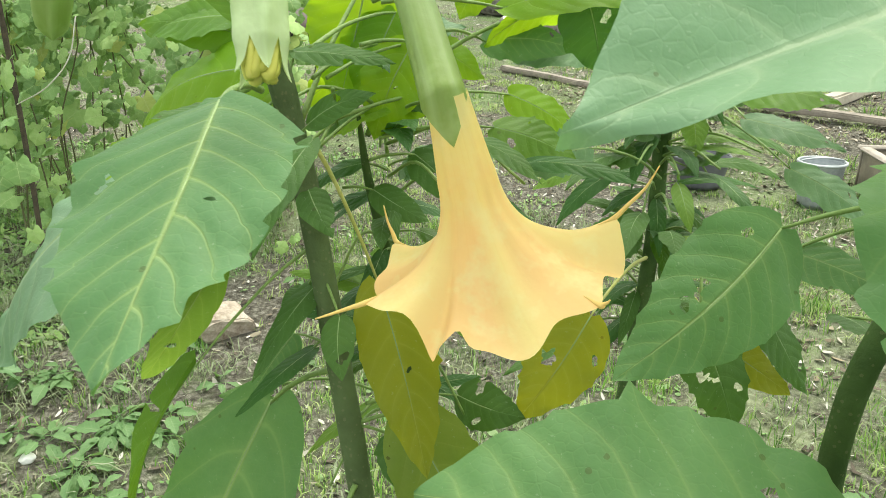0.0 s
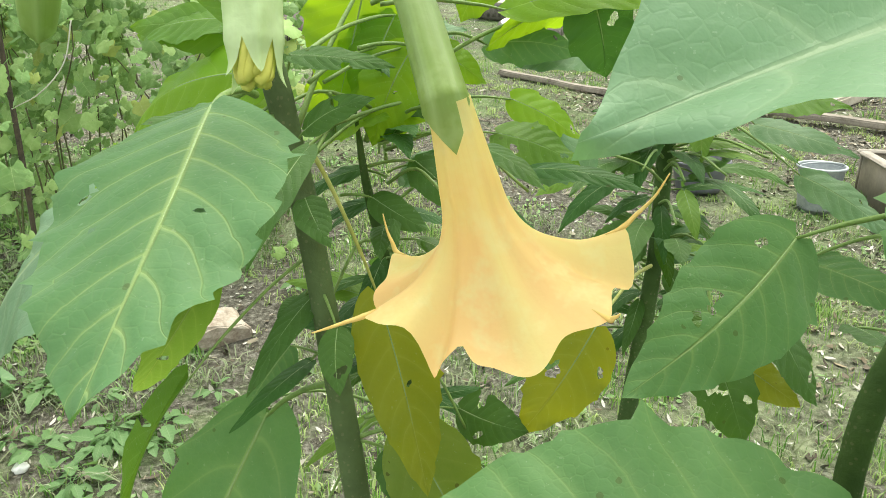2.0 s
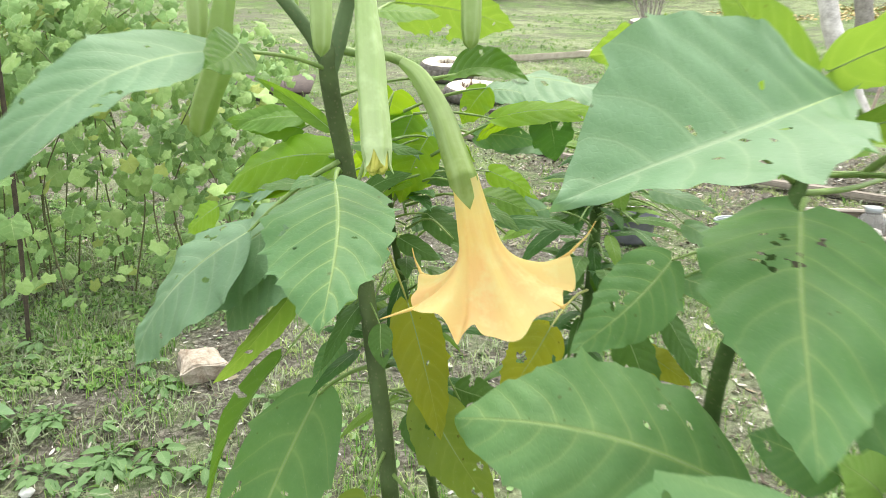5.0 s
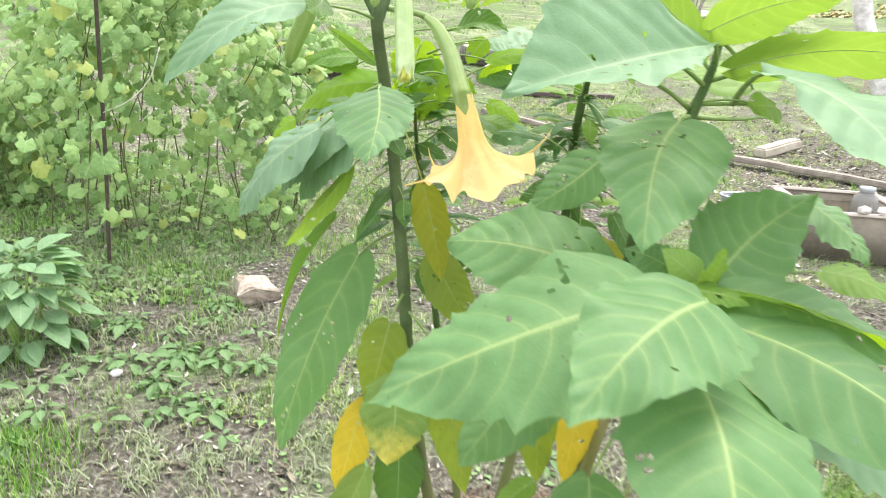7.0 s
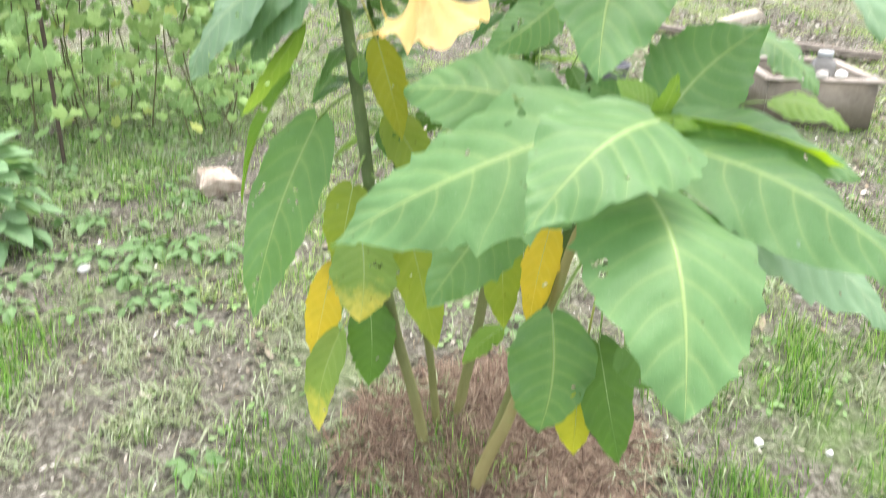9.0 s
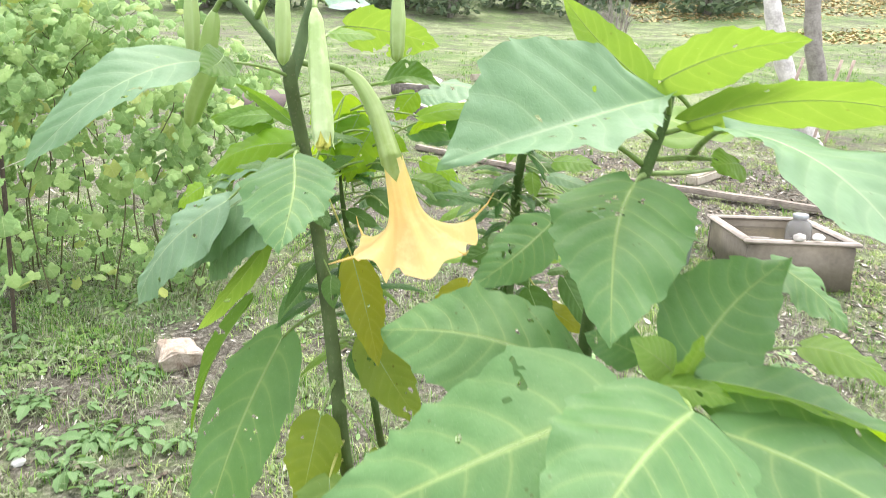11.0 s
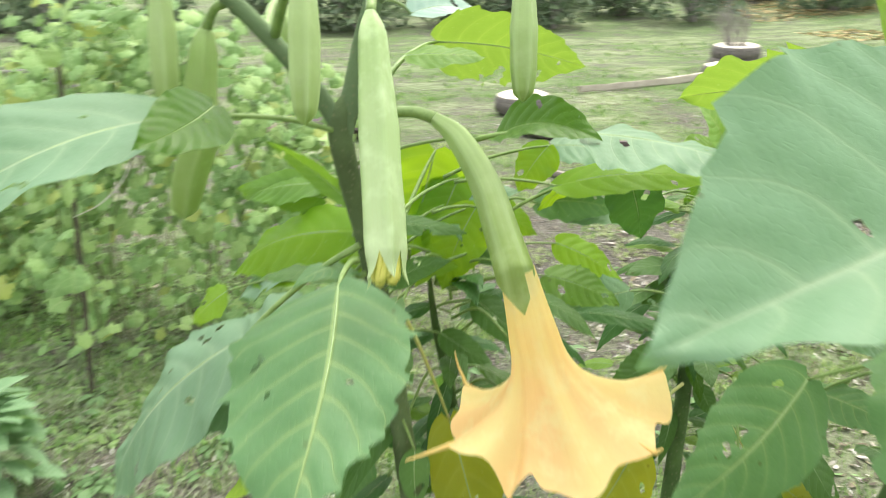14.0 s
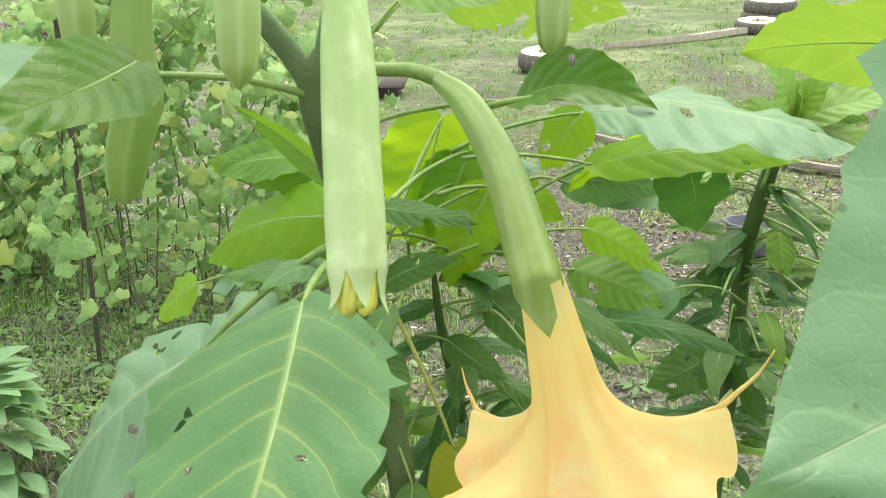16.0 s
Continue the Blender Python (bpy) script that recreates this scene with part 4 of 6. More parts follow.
leaf((0.29, 0.09, 1.06), (0.508, -0.02, 0.94), 0.140, (0.25, -0.5, 0.8), 'green', arch=0.14, fold=-0.2, teeth=5, stalk=(0.29, 0.2, 1.03))
leaf((0.306, 0.2, 1.073), (0.454, 0.3, 1.161), 0.126, (0.1, -0.75, 0.6), 'green', fold=-0.1, arch=-0.04, teeth=5, stalk=(0.29, 0.2, 1.03))
leaf((0.462, 0.35, 1.144), (0.541, 0.3, 1.072), 0.092, (0.4, -0.5, 0.7), 'green', arch=0.1, holes=5, stalk=(0.3, 0.3, 1.05))
leaf((0.304, 0.16, 1.073), (0.506, 0.12, 1.015), 0.102, (0.2, -0.5, 0.85), 'green', arch=0.1, fold=-0.15, stalk=(0.29, 0.2, 1.03))
leaf((0.453, 0.25, 1.075), (0.53, 0.2, 1.049), 0.074, (0.1, -0.3, 0.9), 'lime', arch=0.12, stalk=(0.31, 0.25, 1.04))
leaf((0.256, 0.15, 1.076), (0.316, 0.12, 1.074), 0.048, (0, -0.3, 1), 'lime', arch=0.1, stalk=(0.29, 0.2, 1.03))
leaf((0.282, 0.17, 1.069), (0.291, 0.15, 1.127), 0.037, (0.4, -0.8, 0.4), 'lime', teeth=0, stalk=(0.29, 0.2, 1.03))
leaf((0.29, 0.2, 1.066), (0.23, 0.17, 1.115), 0.044, (-0.2, -0.8, 0.5), 'new', teeth=0, stalk=(0.29, 0.2, 1.03))
leaf((0.255, 0.2, 1.084), (0.207, 0.24, 1.094), 0.049, (-0.1, -0.6, 0.75), 'green', arch=0.1, teeth=2, stalk=(0.29, 0.2, 1.03))
leaf((0.384, 0.18, 0.961), (0.579, 0.1, 0.83), 0.144, (0.3, -0.5, 0.8), 'blue', arch=0.1, fold=-0.1, stalk=(0.3, 0.2, 0.98))
leaf((0.128, 0.16, 0.99), (0.022, 0.165, 0.832), 0.102, (-0.5, -0.8, 0.3), 'green', arch=0.06, stalk=(0.26, 0.25, 1.0))
leaf((0.199, 0.3, 0.89), (0.182, 0.32, 0.709), 0.051, (-0.3, -1, 0.1), 'yellow', arch=0.05, stalk=(0.24, 0.3, 0.96))
leaf((0.135, 0.35, 0.869), (0.148, 0.35, 0.69), 0.065, (0.1, -1, 0.1), 'fading', stalk=(0.2, 0.35, 0.98))
leaf((0.189, 0.2, 0.802), (0.185, 0.2, 0.606), 0.120, (0, -0.9, 0.35), 'green', arch=0.04, holes=3, teeth=2, stalk=(0.26, 0.25, 0.9), peak=0.42)
leaf((0.262, 0.22, 0.745), (0.316, 0.22, 0.528), 0.078, (0.1, -1, 0.2), 'dull', teeth=2, stalk=(0.27, 0.24, 0.9))
leaf((0.246, 0.24, 0.649), (0.249, 0.24, 0.532), 0.060, (0, -1, 0.2), 'olive', stalk=(0.26, 0.25, 0.8))
leaf((0.145, 0.36, 0.684), (0.082, 0.33, 0.639), 0.036, (-0.2, -0.9, 0.5), 'lime', stalk=(0.18, 0.36, 0.8))
leaf((0.274, 0.15, 0.782), (0.332, 0.14, 0.72), 0.065, (0.2, -1, 0.2), 'dull', stalk=(0.28, 0.22, 0.92))
leaf((0.33, 0.385, 1.335), (0.046, 0.214, 1.27), 0.158, (0.05, -0.6, 0.78), 'blue', arch=0.05, fold=0.34, holes=9, teeth=8, stalk=(0.357, 0.45, 1.31), peak=0.55, taper=3.0, lop=0.12)
leaf((0.288, 0.356, 1.236), (0.203, 0.142, 1.117), 0.146, (-0.1, -0.6, 0.78), 'green', lop=-0.08, arch=0.1, fold=-0.08, holes=15, teeth=7, stalk=(0.31, 0.39, 1.24), peak=0.33, bitten=(0.3, 0.3))
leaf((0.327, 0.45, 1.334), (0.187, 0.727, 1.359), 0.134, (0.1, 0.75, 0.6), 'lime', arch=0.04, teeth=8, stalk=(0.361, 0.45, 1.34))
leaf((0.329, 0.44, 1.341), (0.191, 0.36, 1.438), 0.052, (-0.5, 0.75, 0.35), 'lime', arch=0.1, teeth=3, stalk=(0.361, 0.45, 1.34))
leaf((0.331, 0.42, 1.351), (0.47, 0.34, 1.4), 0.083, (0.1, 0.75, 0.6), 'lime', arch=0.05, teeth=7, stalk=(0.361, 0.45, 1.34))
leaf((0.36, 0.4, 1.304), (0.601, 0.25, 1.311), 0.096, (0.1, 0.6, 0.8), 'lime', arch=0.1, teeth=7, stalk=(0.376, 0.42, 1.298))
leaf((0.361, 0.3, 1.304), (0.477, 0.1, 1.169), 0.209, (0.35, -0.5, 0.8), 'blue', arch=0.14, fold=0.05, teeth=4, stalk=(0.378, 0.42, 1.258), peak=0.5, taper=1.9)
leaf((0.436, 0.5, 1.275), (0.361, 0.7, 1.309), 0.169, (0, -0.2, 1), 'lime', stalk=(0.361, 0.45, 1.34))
leaf((0.407, 0.35, 1.261), (0.349, 0.3, 1.264), 0.046, (-0.3, -0.8, 0.4), 'lime', teeth=0, stalk=(0.33, 0.4, 1.26))
leaf((0.21, 0.43, 1.172), (0.1, 0.36, 1.105), 0.070, (0.1, -0.8, 0.55), 'green', arch=0.06, holes=4, stalk=(0.3, 0.4, 1.2))
leaf((0.121, 0.55, 1.055), (0.062, 0.53, 0.967), 0.060, (-0.3, -1, 0.2), 'olive', holes=9, arch=0.05, stalk=(0.2, 0.7, 1.05))
leaf((0.211, 0.55, 1.046), (0.244, 0.53, 0.957), 0.053, (0.2, -1, 0.2), 'dull', holes=5, stalk=(0.22, 0.6, 1.1))
leaf((0.275, 0.6, 1.05), (0.324, 0.58, 0.965), 0.041, (0.5, -0.8, 0.2), 'dull', stalk=(0.3, 0.55, 1.12))
leaf((0.25, 0.5, 1.131), (0.301, 0.45, 1.117), 0.040, (0.1, -0.6, 0.8), 'green', stalk=(0.3, 0.5, 1.15))
leaf((0.246, 0.6, 1.005), (0.309, 0.58, 0.965), 0.039, (0.1, -0.7, 0.6), 'olive', stalk=(0.22, 0.6, 1.05))
leaf((0.323, 0.55, 1.057), (0.328, 0.5, 1.058), 0.039, (0.2, -0.7, 0.7), 'dull', stalk=(0.36, 0.55, 1.05))
leaf((0.012, 0.55, 0.978), (0.068, 0.52, 0.976), 0.040, (0.1, -0.8, 0.5), 'dull', holes=4, stalk=(-0.06, 0.5, 1.0))
leaf((-0.041, 0.5, 0.971), (-0.023, 0.48, 0.922), 0.036, (0.1, -1, 0.2), 'dull', stalk=(-0.07, 0.5, 0.98))
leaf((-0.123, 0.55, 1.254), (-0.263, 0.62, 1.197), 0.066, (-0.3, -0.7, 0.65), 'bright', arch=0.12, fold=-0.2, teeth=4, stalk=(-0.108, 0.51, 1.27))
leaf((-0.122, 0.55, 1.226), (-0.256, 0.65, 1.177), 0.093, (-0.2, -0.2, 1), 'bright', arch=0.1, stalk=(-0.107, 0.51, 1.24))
leaf((-0.12, 0.5, 1.232), (-0.157, 0.45, 1.232), 0.030, (0, -0.4, 1), 'green', arch=0.15, teeth=0, stalk=(-0.107, 0.51, 1.24))
leaf((-0.164, 0.6, 1.289), (-0.248, 0.62, 1.274), 0.044, (-0.1, -0.5, 0.8), 'shade', arch=0.08, stalk=(-0.115, 0.49, 1.3))
leaf((-0.059, 0.62, 1.414), (0.076, 0.62, 1.389), 0.077, (0.1, 0.75, 0.6), 'lime', arch=0.05, holes=9, teeth=7, stalk=(-0.09, 0.5, 1.38))
leaf((-0.073, 0.5, 1.398), (-0.013, 0.5, 1.395), 0.034, (0.1, -0.5, 0.9), 'lime', teeth=0, stalk=(-0.1, 0.48, 1.36))
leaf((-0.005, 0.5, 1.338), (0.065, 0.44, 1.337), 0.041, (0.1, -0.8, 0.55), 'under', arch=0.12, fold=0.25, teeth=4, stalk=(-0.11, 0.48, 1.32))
leaf((0.059, 0.46, 1.341), (0.162, 0.42, 1.318), 0.082, (0.1, -0.25, 0.95), 'blue', arch=0.06, fold=-0.12, holes=4, teeth=4, stalk=(-0.04, 0.5, 1.33))
leaf((0.042, 0.52, 1.296), (0.163, 0.5, 1.3), 0.036, (0.05, -0.6, 0.8), 'bright', arch=0.12, teeth=4, stalk=(-0.04, 0.52, 1.3))
leaf((0.038, 0.55, 1.326), (0.012, 0.55, 1.287), 0.037, (-0.4, -0.8, 0.4), 'bright', arch=0.1, stalk=(-0.05, 0.55, 1.3))
leaf((0.045, 0.6, 1.321), (0.111, 0.6, 1.306), 0.047, (0.2, -0.5, 0.8), 'blue', arch=0.1, stalk=(-0.05, 0.55, 1.3))
leaf((0.095, 0.5, 1.303), (0.109, 0.52, 1.253), 0.043, (0.1, -1, -0.2), 'dark', teeth=1, stalk=(0.08, 0.55, 1.3))
leaf((-0.09, 0.7, 1.446), (-0.02, 0.75, 1.441), 0.057, (0, -0.7, 0.7), 'pale', arch=0.15, fold=0.2, stalk=(-0.1, 0.5, 1.43))
leaf((-0.04, 0.62, 1.291), (-0.071, 0.6, 1.221), 0.055, (-0.1, -0.9, 0.4), 'bright', stalk=(-0.09, 0.52, 1.27))
leaf((-0.051, 0.62, 1.266), (0.017, 0.6, 1.279), 0.041, (0.1, -0.5, 0.8), 'blue', stalk=(-0.09, 0.52, 1.25))
leaf((-0.017, 0.6, 1.269), (0.032, 0.6, 1.239), 0.033, (0.1, -0.7, 0.6), 'bright', stalk=(-0.08, 0.52, 1.25))
leaf((-0.032, 0.6, 1.23), (0.017, 0.6, 1.214), 0.027, (0.1, -0.7, 0.6), 'dull', stalk=(-0.09, 0.52, 1.2))
leaf((0.054, 0.65, 1.221), (0.124, 0.66, 1.175), 0.042, (0.1, -0.6, 0.7), 'bright', stalk=(-0.08, 0.52, 1.22))
leaf((0.122, 0.62, 1.18), (0.055, 0.6, 1.164), 0.039, (-0.1, -0.8, 0.5), 'blue', arch=0.08, stalk=(0.22, 0.75, 1.12))
leaf((0.031, 0.6, 1.269), (0.104, 0.6, 1.262), 0.037, (0, -0.8, 0.6), 'green', stalk=(0.0, 0.55, 1.28))
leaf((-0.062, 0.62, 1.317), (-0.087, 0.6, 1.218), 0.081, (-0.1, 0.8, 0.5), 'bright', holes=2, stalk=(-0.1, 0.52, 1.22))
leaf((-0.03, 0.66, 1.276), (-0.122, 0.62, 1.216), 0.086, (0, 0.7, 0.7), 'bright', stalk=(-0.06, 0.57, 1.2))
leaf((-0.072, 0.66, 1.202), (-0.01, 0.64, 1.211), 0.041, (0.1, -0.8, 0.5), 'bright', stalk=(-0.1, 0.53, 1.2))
leaf((-0.165, 0.6, 1.275), (-0.253, 0.62, 1.281), 0.040, (-0.1, -0.8, 0.5), 'shade', holes=3, stalk=(-0.11, 0.5, 1.29))
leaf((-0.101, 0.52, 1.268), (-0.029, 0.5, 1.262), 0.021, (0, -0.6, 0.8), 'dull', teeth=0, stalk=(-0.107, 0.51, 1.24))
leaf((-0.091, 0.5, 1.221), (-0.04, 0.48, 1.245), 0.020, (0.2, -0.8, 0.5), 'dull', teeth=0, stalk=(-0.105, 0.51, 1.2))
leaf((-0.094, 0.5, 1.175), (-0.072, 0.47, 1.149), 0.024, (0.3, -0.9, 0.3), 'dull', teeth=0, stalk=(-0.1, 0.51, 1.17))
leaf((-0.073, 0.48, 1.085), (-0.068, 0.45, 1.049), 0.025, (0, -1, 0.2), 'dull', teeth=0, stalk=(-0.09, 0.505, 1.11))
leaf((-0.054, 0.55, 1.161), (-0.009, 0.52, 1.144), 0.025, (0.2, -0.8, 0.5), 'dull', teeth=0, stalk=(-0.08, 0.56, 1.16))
leaf((-0.118, 0.52, 1.051), (-0.148, 0.5, 1.011), 0.029, (-0.3, -0.9, 0.3), 'green', teeth=0, stalk=(-0.085, 0.5, 1.05))
leaf((-0.106, 0.52, 1.09), (-0.121, 0.5, 1.084), 0.015, (-0.3, -0.9, 0.3), 'dull', teeth=0, stalk=(-0.09, 0.505, 1.11))
leaf((0.24, 0.74, 1.297), (0.204, 0.72, 1.35), 0.052, (-0.3, -0.5, 0.8), 'new', arch=0.12, fold=0.1, teeth=1, stalk=(0.225, 0.75, 1.235))
leaf((0.24, 0.74, 1.297), (0.268, 0.72, 1.344), 0.041, (-0.2, -0.5, 0.8), 'lime', arch=0.12, fold=0.1, teeth=1, stalk=(0.225, 0.75, 1.235))
leaf((0.24, 0.74, 1.297), (0.319, 0.72, 1.318), 0.047, (-0.1, -0.5, 0.8), 'new', arch=0.12, fold=0.1, teeth=1, stalk=(0.225, 0.75, 1.235))
leaf((0.24, 0.74, 1.297), (0.3, 0.72, 1.301), 0.046, (0, -0.5, 0.8), 'lime', arch=0.12, fold=0.1, teeth=1, stalk=(0.225, 0.75, 1.235))
leaf((0.24, 0.74, 1.297), (0.235, 0.72, 1.336), 0.034, (0.1, -0.5, 0.8), 'new', arch=0.12, fold=0.1, teeth=1, stalk=(0.225, 0.75, 1.235))
leaf((0.24, 0.74, 1.297), (0.181, 0.72, 1.301), 0.041, (0.2, -0.5, 0.8), 'lime', arch=0.12, fold=0.1, teeth=1, stalk=(0.225, 0.75, 1.235))
leaf((0.24, 0.74, 1.297), (0.316, 0.72, 1.261), 0.053, (0.3, -0.5, 0.8), 'lime', arch=0.12, fold=0.1, teeth=1, stalk=(0.225, 0.75, 1.235))
leaf((0.207, 0.76, 1.165), (0.136, 0.72, 1.169), 0.033, (0, -0.5, 0.8), 'dull', teeth=0, arch=0.1, stalk=(0.231, 0.8, 1.16))
leaf((0.205, 0.76, 1.152), (0.155, 0.72, 1.134), 0.028, (0, -0.7, 0.7), 'dull', teeth=0, stalk=(0.231, 0.8, 1.15))
leaf((0.203, 0.76, 1.065), (0.125, 0.72, 1.041), 0.049, (-0.1, -0.8, 0.5), 'dull', holes=5, stalk=(0.229, 0.8, 1.07))
leaf((0.249, 0.76, 1.19), (0.251, 0.74, 1.145), 0.030, (0.2, -0.9, 0.4), 'lime', teeth=0, stalk=(0.231, 0.8, 1.16))
leaf((0.255, 0.78, 1.125), (0.287, 0.74, 1.15), 0.034, (0.1, -0.5, 0.8), 'dull', teeth=0, stalk=(0.231, 0.8, 1.13))
leaf((0.242, 0.78, 1.014), (0.257, 0.76, 0.98), 0.025, (0.1, -0.9, 0.3), 'dull', teeth=0, stalk=(0.229, 0.8, 1.05))
leaf((0.243, 0.78, 1.198), (0.304, 0.76, 1.196), 0.032, (0.1, -0.5, 0.8), 'dull', teeth=0, stalk=(0.231, 0.8, 1.18))
leaf((0.294, 0.62, 1.162), (0.357, 0.58, 1.12), 0.041, (0.2, -0.6, 0.7), 'blue', stalk=(0.235, 0.8, 1.2))
leaf((0.243, 0.6, 1.208), (0.302, 0.55, 1.192), 0.034, (0.1, -0.5, 0.8), 'blue', stalk=(0.235, 0.78, 1.22))
leaf((0.125, 0.62, 1.26), (0.053, 0.6, 1.251), 0.033, (0, -0.6, 0.8), 'blue', stalk=(0.2, 0.72, 1.26))

# added leaf strip that stands for a neighbouring leaf's bright, lit underside edge
leaf((0.2821, 0.17, 1.0752), (0.4746, 0.1, 1.0357), 0.062, (0.1, -0.35, -0.9), 'bright', arch=-0.06, fold=0.12, teeth=6, stalk=(0.29, 0.2, 1.03), peak=0.45)
leaf((-0.125, 0.52, 1.284), (-0.205, 0.56, 1.332), 0.020, (0.2, -0.9, -0.3), 'shade', teeth=0, arch=-0.08, fold=0.2, stalk=(-0.105, 0.5, 1.27))
leaf((-0.023, 0.58, 1.27), (-0.054, 0.56, 1.198), 0.050, (0.1, -0.8, 0.5), 'bright', holes=1, stalk=(-0.06, 0.55, 1.27))
leaf((0.103, 0.6, 1.302), (0.03, 0.58, 1.267), 0.055, (0.1, 0.5, 0.8), 'bright', stalk=(-0.02, 0.57, 1.25))
leaf((0.04, 0.6, 1.201), (0.106, 0.58, 1.178), 0.045, (0.1, -0.6, 0.8), 'shade', holes=3, stalk=(-0.05, 0.56, 1.2))
leaf((-0.024, 0.58, 1.183), (0.022, 0.55, 1.146), 0.034, (0.2, -0.8, 0.5), 'dull', stalk=(-0.06, 0.57, 1.18))
leaf((-0.085, 0.58, 1.202), (-0.039, 0.55, 1.222), 0.035, (0.1, -0.4, 0.9), 'bright', stalk=(-0.08, 0.54, 1.24))
leaf((-0.265, 0.6, 1.185), (-0.302, 0.6, 1.152), 0.040, (-0.2, -0.6, 0.8), 'bright', stalk=(-0.11, 0.52, 1.22))
leaf((0.263, 0.66, 1.222), (0.327, 0.62, 1.216), 0.050, (0.1, -0.5, 0.8), 'shade', holes=2, stalk=(0.235, 0.77, 1.235))

settle(shrub)
for flower_part in [o for o in shrub.children if o.children]:
    for c in flower_part.children:
        c.matrix_parent_inverse = Matrix.Identity(4)


# ---- helpers for solid things ----
def box(bm, size, m, bevel=0.01, mat=0):
    """A bevelled box of that size, centred, moved by m."""
    g = bmesh.ops.create_cube(bm, size=1.0, matrix=m @ Matrix.Diagonal((*size, 1)))
    vs = set(g["verts"])
    es = [e for e in bm.edges if e.verts[0] in vs and e.verts[1] in vs]
    if bevel:
        r = bmesh.ops.bevel(bm, geom=es, offset=bevel, segments=2, affect="EDGES", clamp_overlap=True)
        for fc in r["faces"]:
            fc.material_index = mat
    for v in vs:
        if v.is_valid:
            for fc in v.link_faces:
                fc.material_index = mat


def rough_up(bm, amount, scale, seed=0.0):
    for v in bm.verts:
        v.co += Vector([amount * noise.noise(Vector((v.co.x * scale + k * 9 + seed, v.co.y * scale, v.co.z * scale))) for k in range(3)])


def lathe(profile, sides=40, mats=()):
    """A solid of revolution. profile: (radius, height) pairs; closes where the radius is 0."""
    bm = bmesh.new()
    rings = []
    for r, z in profile:
        if r == 0:
            rings.append([bm.verts.new((0, 0, z))])
        else:
            rings.append([bm.verts.new((r * math.cos(2 * math.pi * s / sides), r * math.sin(2 * math.pi * s / sides), z)) for s in range(sides)])
    for a, b in zip(rings, rings[1:]):
        for s in range(sides):
            t = (s + 1) % sides
            quad = [a[s % len(a)], a[t % len(a)], b[t % len(b)], b[s % len(b)]]
            quad = list(dict.fromkeys(quad))
            if len(quad) > 2:
                bm.faces.new(quad).smooth = True
    bmesh.ops.recalc_face_normals(bm, faces=bm.faces)
    return bm


# ---- tyres laid flat, their upper walls painted white ----
def tyre(x, y, radius, height, label, planted=True, white=True):
    z = slope(x, y)
    t = thing("old_tyre", (x, y, z + 0.02), label, "tyre", "tyre planters")
    t.rotation_euler = (radians(11), 0, 0)
    h = height
    wall = [(radius * 0.60, h * 0.2), (radius * 0.62, 0.01), (radius * 0.86, 0.0), (radius * 0.97, h * 0.12), (radius, h * 0.3), (radius, h * 0.72), (radius * 0.97, h * 0.9), (radius * 0.9, h)]
    rub = part("tread", lathe(wall, 48), RUBBER, t)
    up = lathe([(radius * 0.905, h * 0.992), (radius * 0.82, h * 1.04), (radius * 0.50, h * 1.05), (radius * 0.42, h * 0.97), (radius * 0.41, h * 0.6)], 48)
    rough_up(up, 0.006, 8)
    part("side_wall", up, WHITEWASH if white else RUBBER, t, "whitewashed upper side wall" if white else "")
    rng = random.Random(int(x * 100))
    for k in range(30):
        g = bmesh.new()
        a = 2 * math.pi * k / 30
        box(g, (0.008, 0.045, h * 0.5), Matrix.Rotation(a, 4, "Z") @ Matrix.Translation((radius * 0.995, 0, h * 0.5)), 0.002)
        part("tread_block", g, RUBBER, t)
    soil = lathe([(radius * 0.47, h * 0.6), (radius * 0.3, h * 0.66), (0, h * 0.7)], 24)
    rough_up(soil, 0.02, 12)
    part("soil", soil, GROUND, t)
    if planted:
        v, f = [], []
        for k in range(20):
            a, r = rng.uniform(0, 6.28), radius * 0.5 * rng.random() ** 0.5
            b = Vector((r * math.cos(a), r * math.sin(a), h * 0.62))
            d = Vector((rng.uniform(-1, 1), rng.uniform(-1, 1), rng.uniform(0.6, 1.6))).normalized() * rng.uniform(0.06, 0.14)
            s = d.cross(Vector((0, 0, 1))).normalized() * 0.012
            i = len(v)
            v += [b - s * 0.5, b + s * 0.5, b + d * 0.6 + s, b + d, b + d * 0.6 - s]
            f.append((i, i + 1, i + 2, i + 3, i + 4))
        part("plant", (v, f), STRAW, t, "dry small plant growing inside")
    return t


tyre(0.37, 8.25, 0.315, 0.19, "car tyre laid flat as planter, upper wall whitewashed, on grass")
tyre(0.575, 6.9, 0.30, 0.13, "half-sunk car tyre planter with whitewashed rim")
tyre(3.75, 12.0, 0.36, 0.17, "whitewashed car tyre laid flat beside a board edging")
stack = tyre(4.15, 12.9, 0.42, 0.22, "lower tyre of a stack of two, dark rubber", False, False)
top_tyre = tyre(4.17, 12.9, 0.40, 0.22, "upper tyre of a stack of two, its upper wall whitewashed", False, True)
top_tyre.location.z = slope(4.17, 12.9) + 0.215


